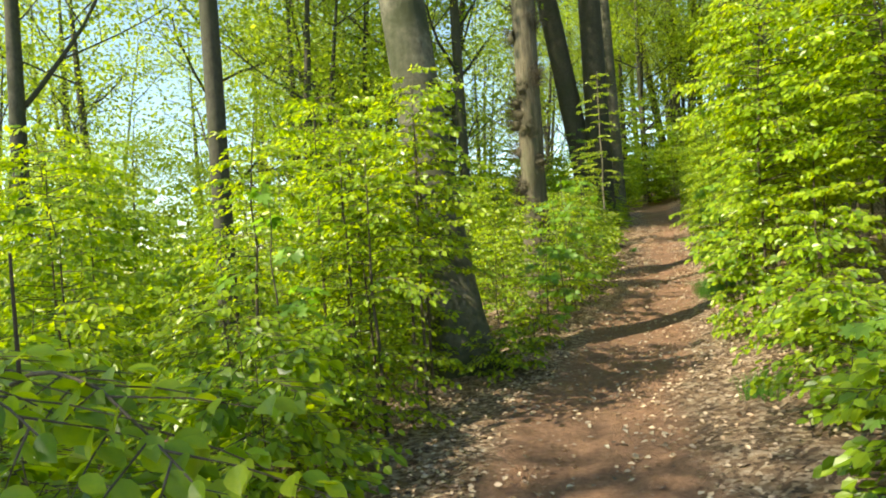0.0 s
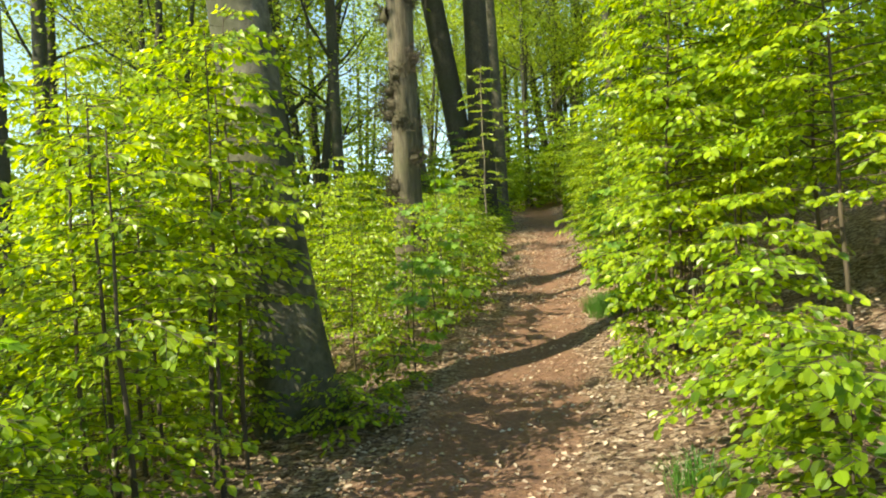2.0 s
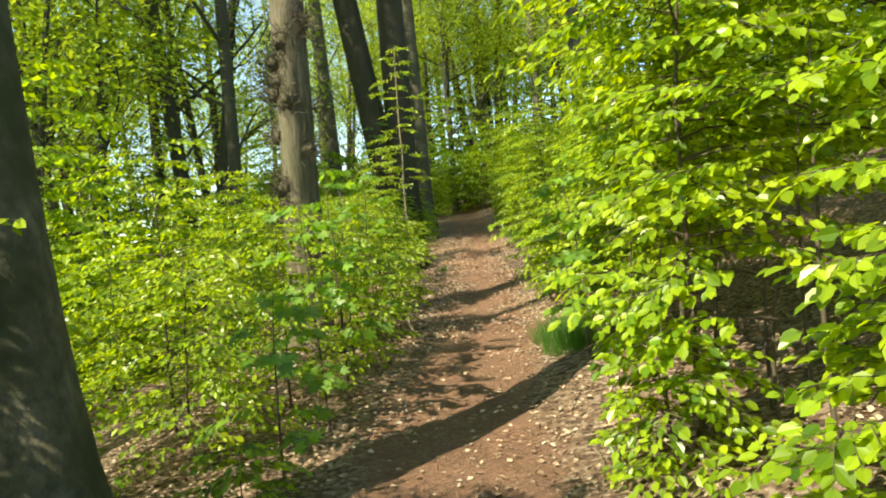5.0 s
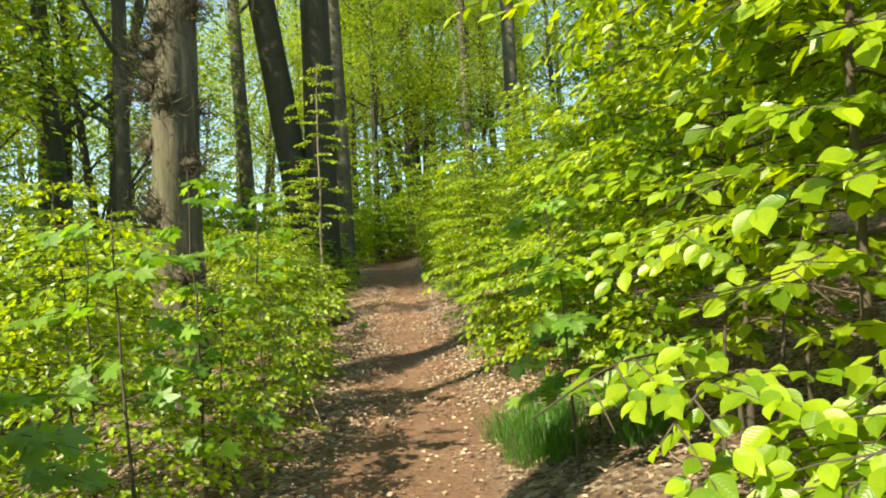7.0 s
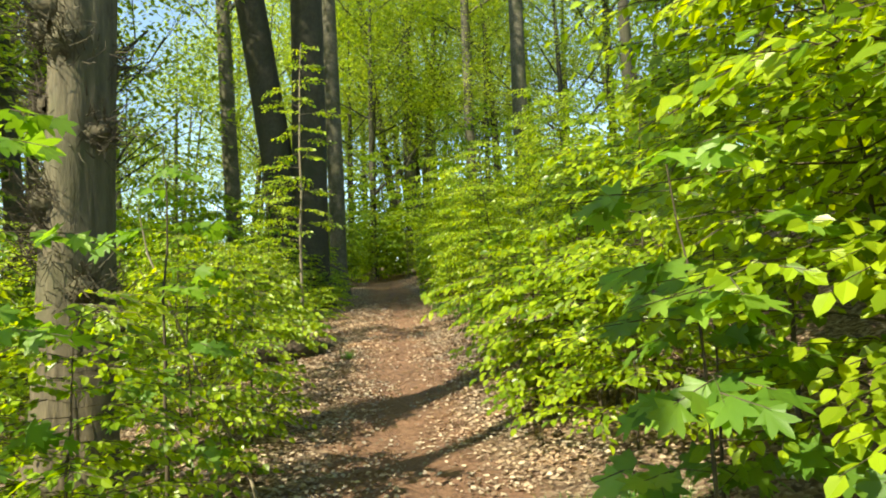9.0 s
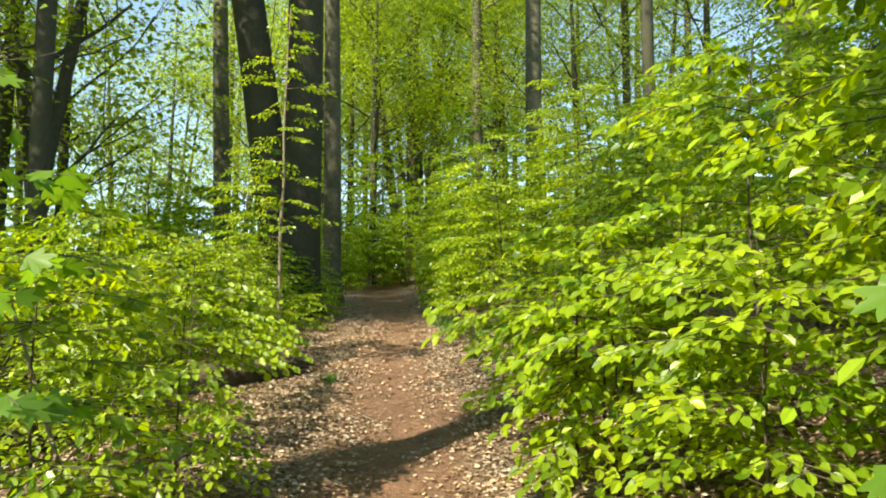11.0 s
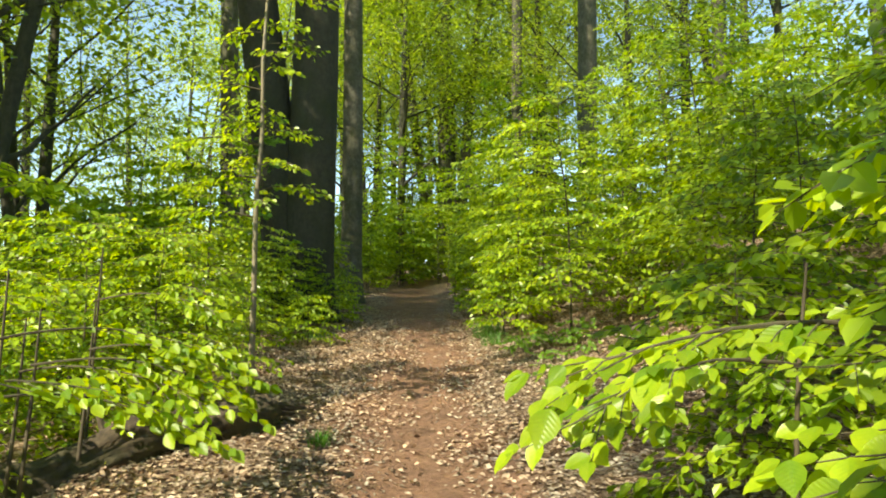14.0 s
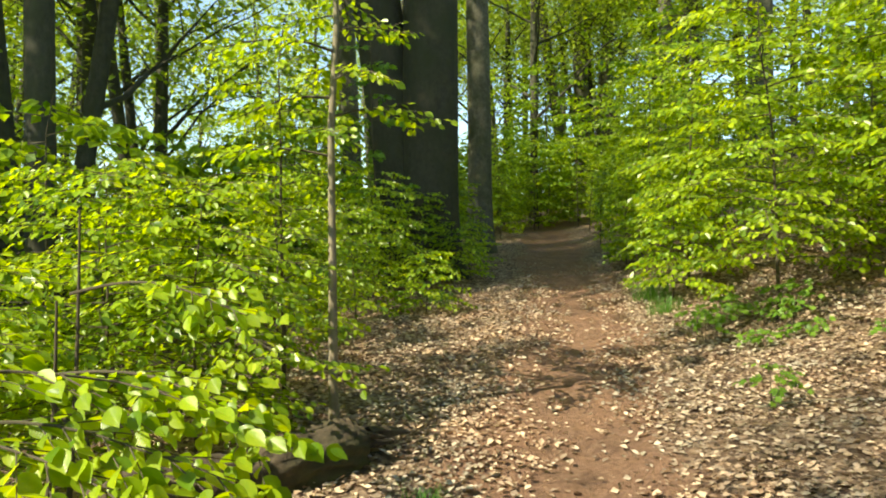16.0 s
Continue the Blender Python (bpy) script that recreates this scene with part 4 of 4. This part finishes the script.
# ---------------------------------------------------------------- on the ground
def fallen_log():
    root = new("fallen_log")
    ax, ay, bx, by = 4.85, 20.62, 1.9, 18.9
    root.location = (ax, ay, ground_z(ax, ay))
    tagged(root, "rotten mossy fallen log with a splintered end beside the path", "log")
    rr = np.random.default_rng(8)
    body = Shape()
    s = np.linspace(0, 1, 70)
    pts = np.stack([s * (bx - ax), s * (by - ay), [ground_z(ax + q * (bx - ax), ay + q * (by - ay)) - ground_z(ax, ay) + 0.065 for q in s]], -1)
    pts[:, 2] += 0.03 * np.sin(s * 9)
    tube(body, pts, 0.15 + 0.05 * s + 0.02 * np.sin(s * 23) + 0.012 * np.sin(s * 57), 40, 0.16, rr)
    tube(body, [pts[0] + (0.02, 0, 0), pts[0] + (-0.05, -0.03, 0)], (0.07, 0.155), 14, 0.3, rr)
    part("log_body", body, LOG, root, smooth=True)
    for i in range(5):
        sp = Shape()
        o = pts[0] + rr.normal(0, 0.07, 3)
        tube(sp, [o, o + (0.10, 0.06, rr.uniform(-0.02, 0.05)), o + (0.24 + 0.1 * rr.uniform(), 0.15, rr.uniform(-0.05, 0.04))], (0.05, 0.04, 0.008), 6, 0.2, rr)
        part("splinter", sp, LOG, root)
    sn = Shape()
    o = pts[28] + (0, 0, 0.12)
    tube(sn, [o, o + (-0.1, 0.2, 0.25), o + (-0.3, 0.35, 0.42)], (0.03, 0.022, 0.01), 6)
    part("snag", sn, LOG, root)
    return root


fallen_log()


def fallen_twig(seed, x, y, length):
    rr = np.random.default_rng(seed)
    root = new("fallen_twig")
    root.location = (x, y, ground_z(x, y) + 0.02)
    tagged(root, "thin bare pale fallen twig lying on dry leaf litter", "twig", "fallen twigs")
    a = rr.uniform(0, 6.28)
    s = np.linspace(-0.5, 0.5, 7)
    px_, py_ = s * length * math.cos(a) + 0.03 * np.sin(s * 7), s * length * math.sin(a) + 0.03 * np.cos(s * 6)
    pts = np.stack([px_, py_, [ground_z(x + p, y + q) - root.location.z + 0.03 for p, q in zip(px_, py_)]], -1)
    stick, fork = Shape(), Shape()
    tube(stick, pts, 0.007 * (1.1 - 0.7 * (s + 0.5)), 7, 0.1, rr)
    part("stick", stick, BARK_PALE, root, smooth=True)
    o = pts[3]
    tube(fork, [o, o + (0.07 * math.cos(a + 0.8), 0.07 * math.sin(a + 0.8), 0.02), o + (0.17 * math.cos(a + 0.6), 0.17 * math.sin(a + 0.6), 0.05)], (0.004, 0.003, 0.001), 5)
    part("side_twig", fork, BARK_PALE, root)


for i, (fx, fy, fl) in enumerate(((4.9, 12.2, 0.8), (5.3, 11.6, 0.6), (4.7, 10.8, 0.7), (5.6, 13.0, 0.5), (6.6, 17.2, 0.7), (6.9, 18.4, 0.5), (7.6, 20.6, 0.6), (4.4, 18.6, 0.5), (2.4, 4.9, 0.5), (3.2, 8.9, 0.6), (5.2, 21.4, 0.6), (3.4, 16.6, 0.5))):
    fallen_twig(900 + i, fx, fy, fl)


def grass_tuft(seed, x, y, n, length, wide):
    rr = np.random.default_rng(seed)
    root = new("grass_tuft")
    root.location = (x, y, ground_z(x, y))
    tagged(root, "tuft of fine dark-green woodland grass growing from leaf litter", "grass", "grass tufts")
    clumps = [Shape() for _ in range(6)]
    for i_ in range(n):
        blades = clumps[i_ % 6]
        a, q = (i_ % 6 + rr.uniform(0, 1)) * 1.0472, rr.uniform(0, 1) ** 0.7
        b = np.array((math.cos(a), math.sin(a), 0)) * wide * q
        gz = ground_z(x + b[0], y + b[1]) - root.location.z
        ln = length * rr.uniform(0.5, 1.1)
        out = np.array((math.cos(a + rr.normal(0, 0.7)), math.sin(a + rr.normal(0, 0.7)), 0)) * ln * rr.uniform(0.15, 0.75)
        sd = unit(np.cross(out, (0, 0, 1.0))) * 0.0022
        p = [b + (0, 0, gz - 0.01), b + out * 0.35 + (0, 0, gz + ln * 0.6), b + out * 0.75 + (0, 0, gz + ln * 0.8), b + out * 1.15 + (0, 0, gz + ln * rr.uniform(0.5, 0.85))]
        blades.add([p[0] - sd, p[0] + sd, p[1] + sd, p[1] - sd, p[2] + sd * 0.7, p[2] - sd * 0.7, p[3]], [(0, 1, 2, 3), (3, 2, 4, 5), (5, 4, 6, 6)][:2])
        blades.add([p[2] + sd * 0.7, p[2] - sd * 0.7, p[3]], [(0, 1, 2)])
    for blades in clumps:
        part("blade_clump", blades, GRASS, root, kind="stuff")
    return root


for i, (tx, ty, tn, tl_, tw) in enumerate(((4.35, 11.75, 700, 0.34, 0.32), (4.75, 12.35, 600, 0.30, 0.30), (4.45, 12.5, 350, 0.28, 0.25), (5.14, 19.85, 120, 0.16, 0.10), (8.75, 25.3, 300, 0.3, 0.25),
                                           (8.4, 24.2, 160, 0.25, 0.2), (2.3, 5.5, 220, 0.22, 0.16), (4.9, 11.3, 300, 0.3, 0.25), (6.1, 26.2, 200, 0.2, 0.25))):
    grass_tuft(700 + i, tx, ty, tn, tl_, tw)

# dead leaves: the bulk in one mesh, those nearest the path one by one
rl = np.random.default_rng(21)
CURL = np.array([(0, 0, 0.05), (-0.3, 0.3, 0.16), (-0.25, 0.72, 0.14), (0, 1.0, 0.12), (0.25, 0.7, 0.10), (0.3, 0.3, 0.2)], float)


def litter(n):
    y = np.where(rl.uniform(0, 1, n) < 0.62, rl.uniform(13.5, 27.0, n), rl.uniform(1.5, 30.0, n))
    u = np.where(rl.uniform(0, 1, n) < 0.5, -1, 1) * (0.05 + 3.5 * rl.uniform(0, 1, n) ** 1.15)
    edge = 0.45 + 0.14 * np.sin(y * 1.9) * np.sign(u) + 0.10 * np.sin(y * 4.3 + 2 * np.sign(u))
    keep = rl.uniform(0, 1, n) < np.clip((np.abs(u) - edge + 0.38) / 0.75, np.where(y < 12.5, 0.30, 0.07), 1) * (0.74 + 0.26 * np.sin(2.1 * y + 3 * u) * np.sin(1.3 * y - 2.2 * u))
    y, u = y[keep], u[keep]
    n = len(y)
    x = centre(y) + u / 0.95
    P = np.stack([x, y, height(x, y) + rl.uniform(0.0, 0.022, n)], -1)
    a = rl.uniform(0, 6.28, n)
    D = np.stack([np.cos(a), np.sin(a), rl.normal(0, 0.22, n)], -1)
    N = np.array((0, 0, 1.0)) + rl.normal(0, 0.33, (n, 3))
    return P, D, N, rl.uniform(0.026, 0.060, n)


bed = Shape()
CURL_KITE = np.array([(0, 0, 0.03), (0.34, 0.5, 0.2), (0, 1, 0.06), (-0.32, 0.45, 0.14)], float)
put_leaves(bed, *litter(22000), CURL, MID_F)
put_leaves(bed, *litter(140000), CURL_KITE, KITE_F)
tagged(new("leaf_litter", bed.mesh("leaf_litter", LEAF_DEAD)), "layer of dry curled brown beech leaves on the ground", "leaf litter", kind="stuff")
one = Shape()
put_leaves(one, np.zeros((1, 3)), np.array([(0, 1.0, 0)]), np.array([(0, 0, 1.0)]), np.array([1.0]), CURL, MID_F)
dead = one.mesh("dead_leaf", LEAF_DEAD_ONE)
L_ = rl.uniform(0.035, 0.065, 300)
for i in range(300):
    yy = 17.0 + 6.0 * rl.uniform()
    xx = float(centre(yy)) + rl.choice((-1, 1)) * rl.uniform(0.3, 1.5)
    ob = new("dead_leaf", dead)
    ob.parent = ground
    k_ = float(L_[i])
    ob.matrix_basis = pose(xx, yy, ground_z(xx, yy) + 0.012, rl.normal(0, 14), rl.normal(0, 14), rl.uniform(0, 360)) @ Matrix.Diagonal((k_, k_, k_, 1))
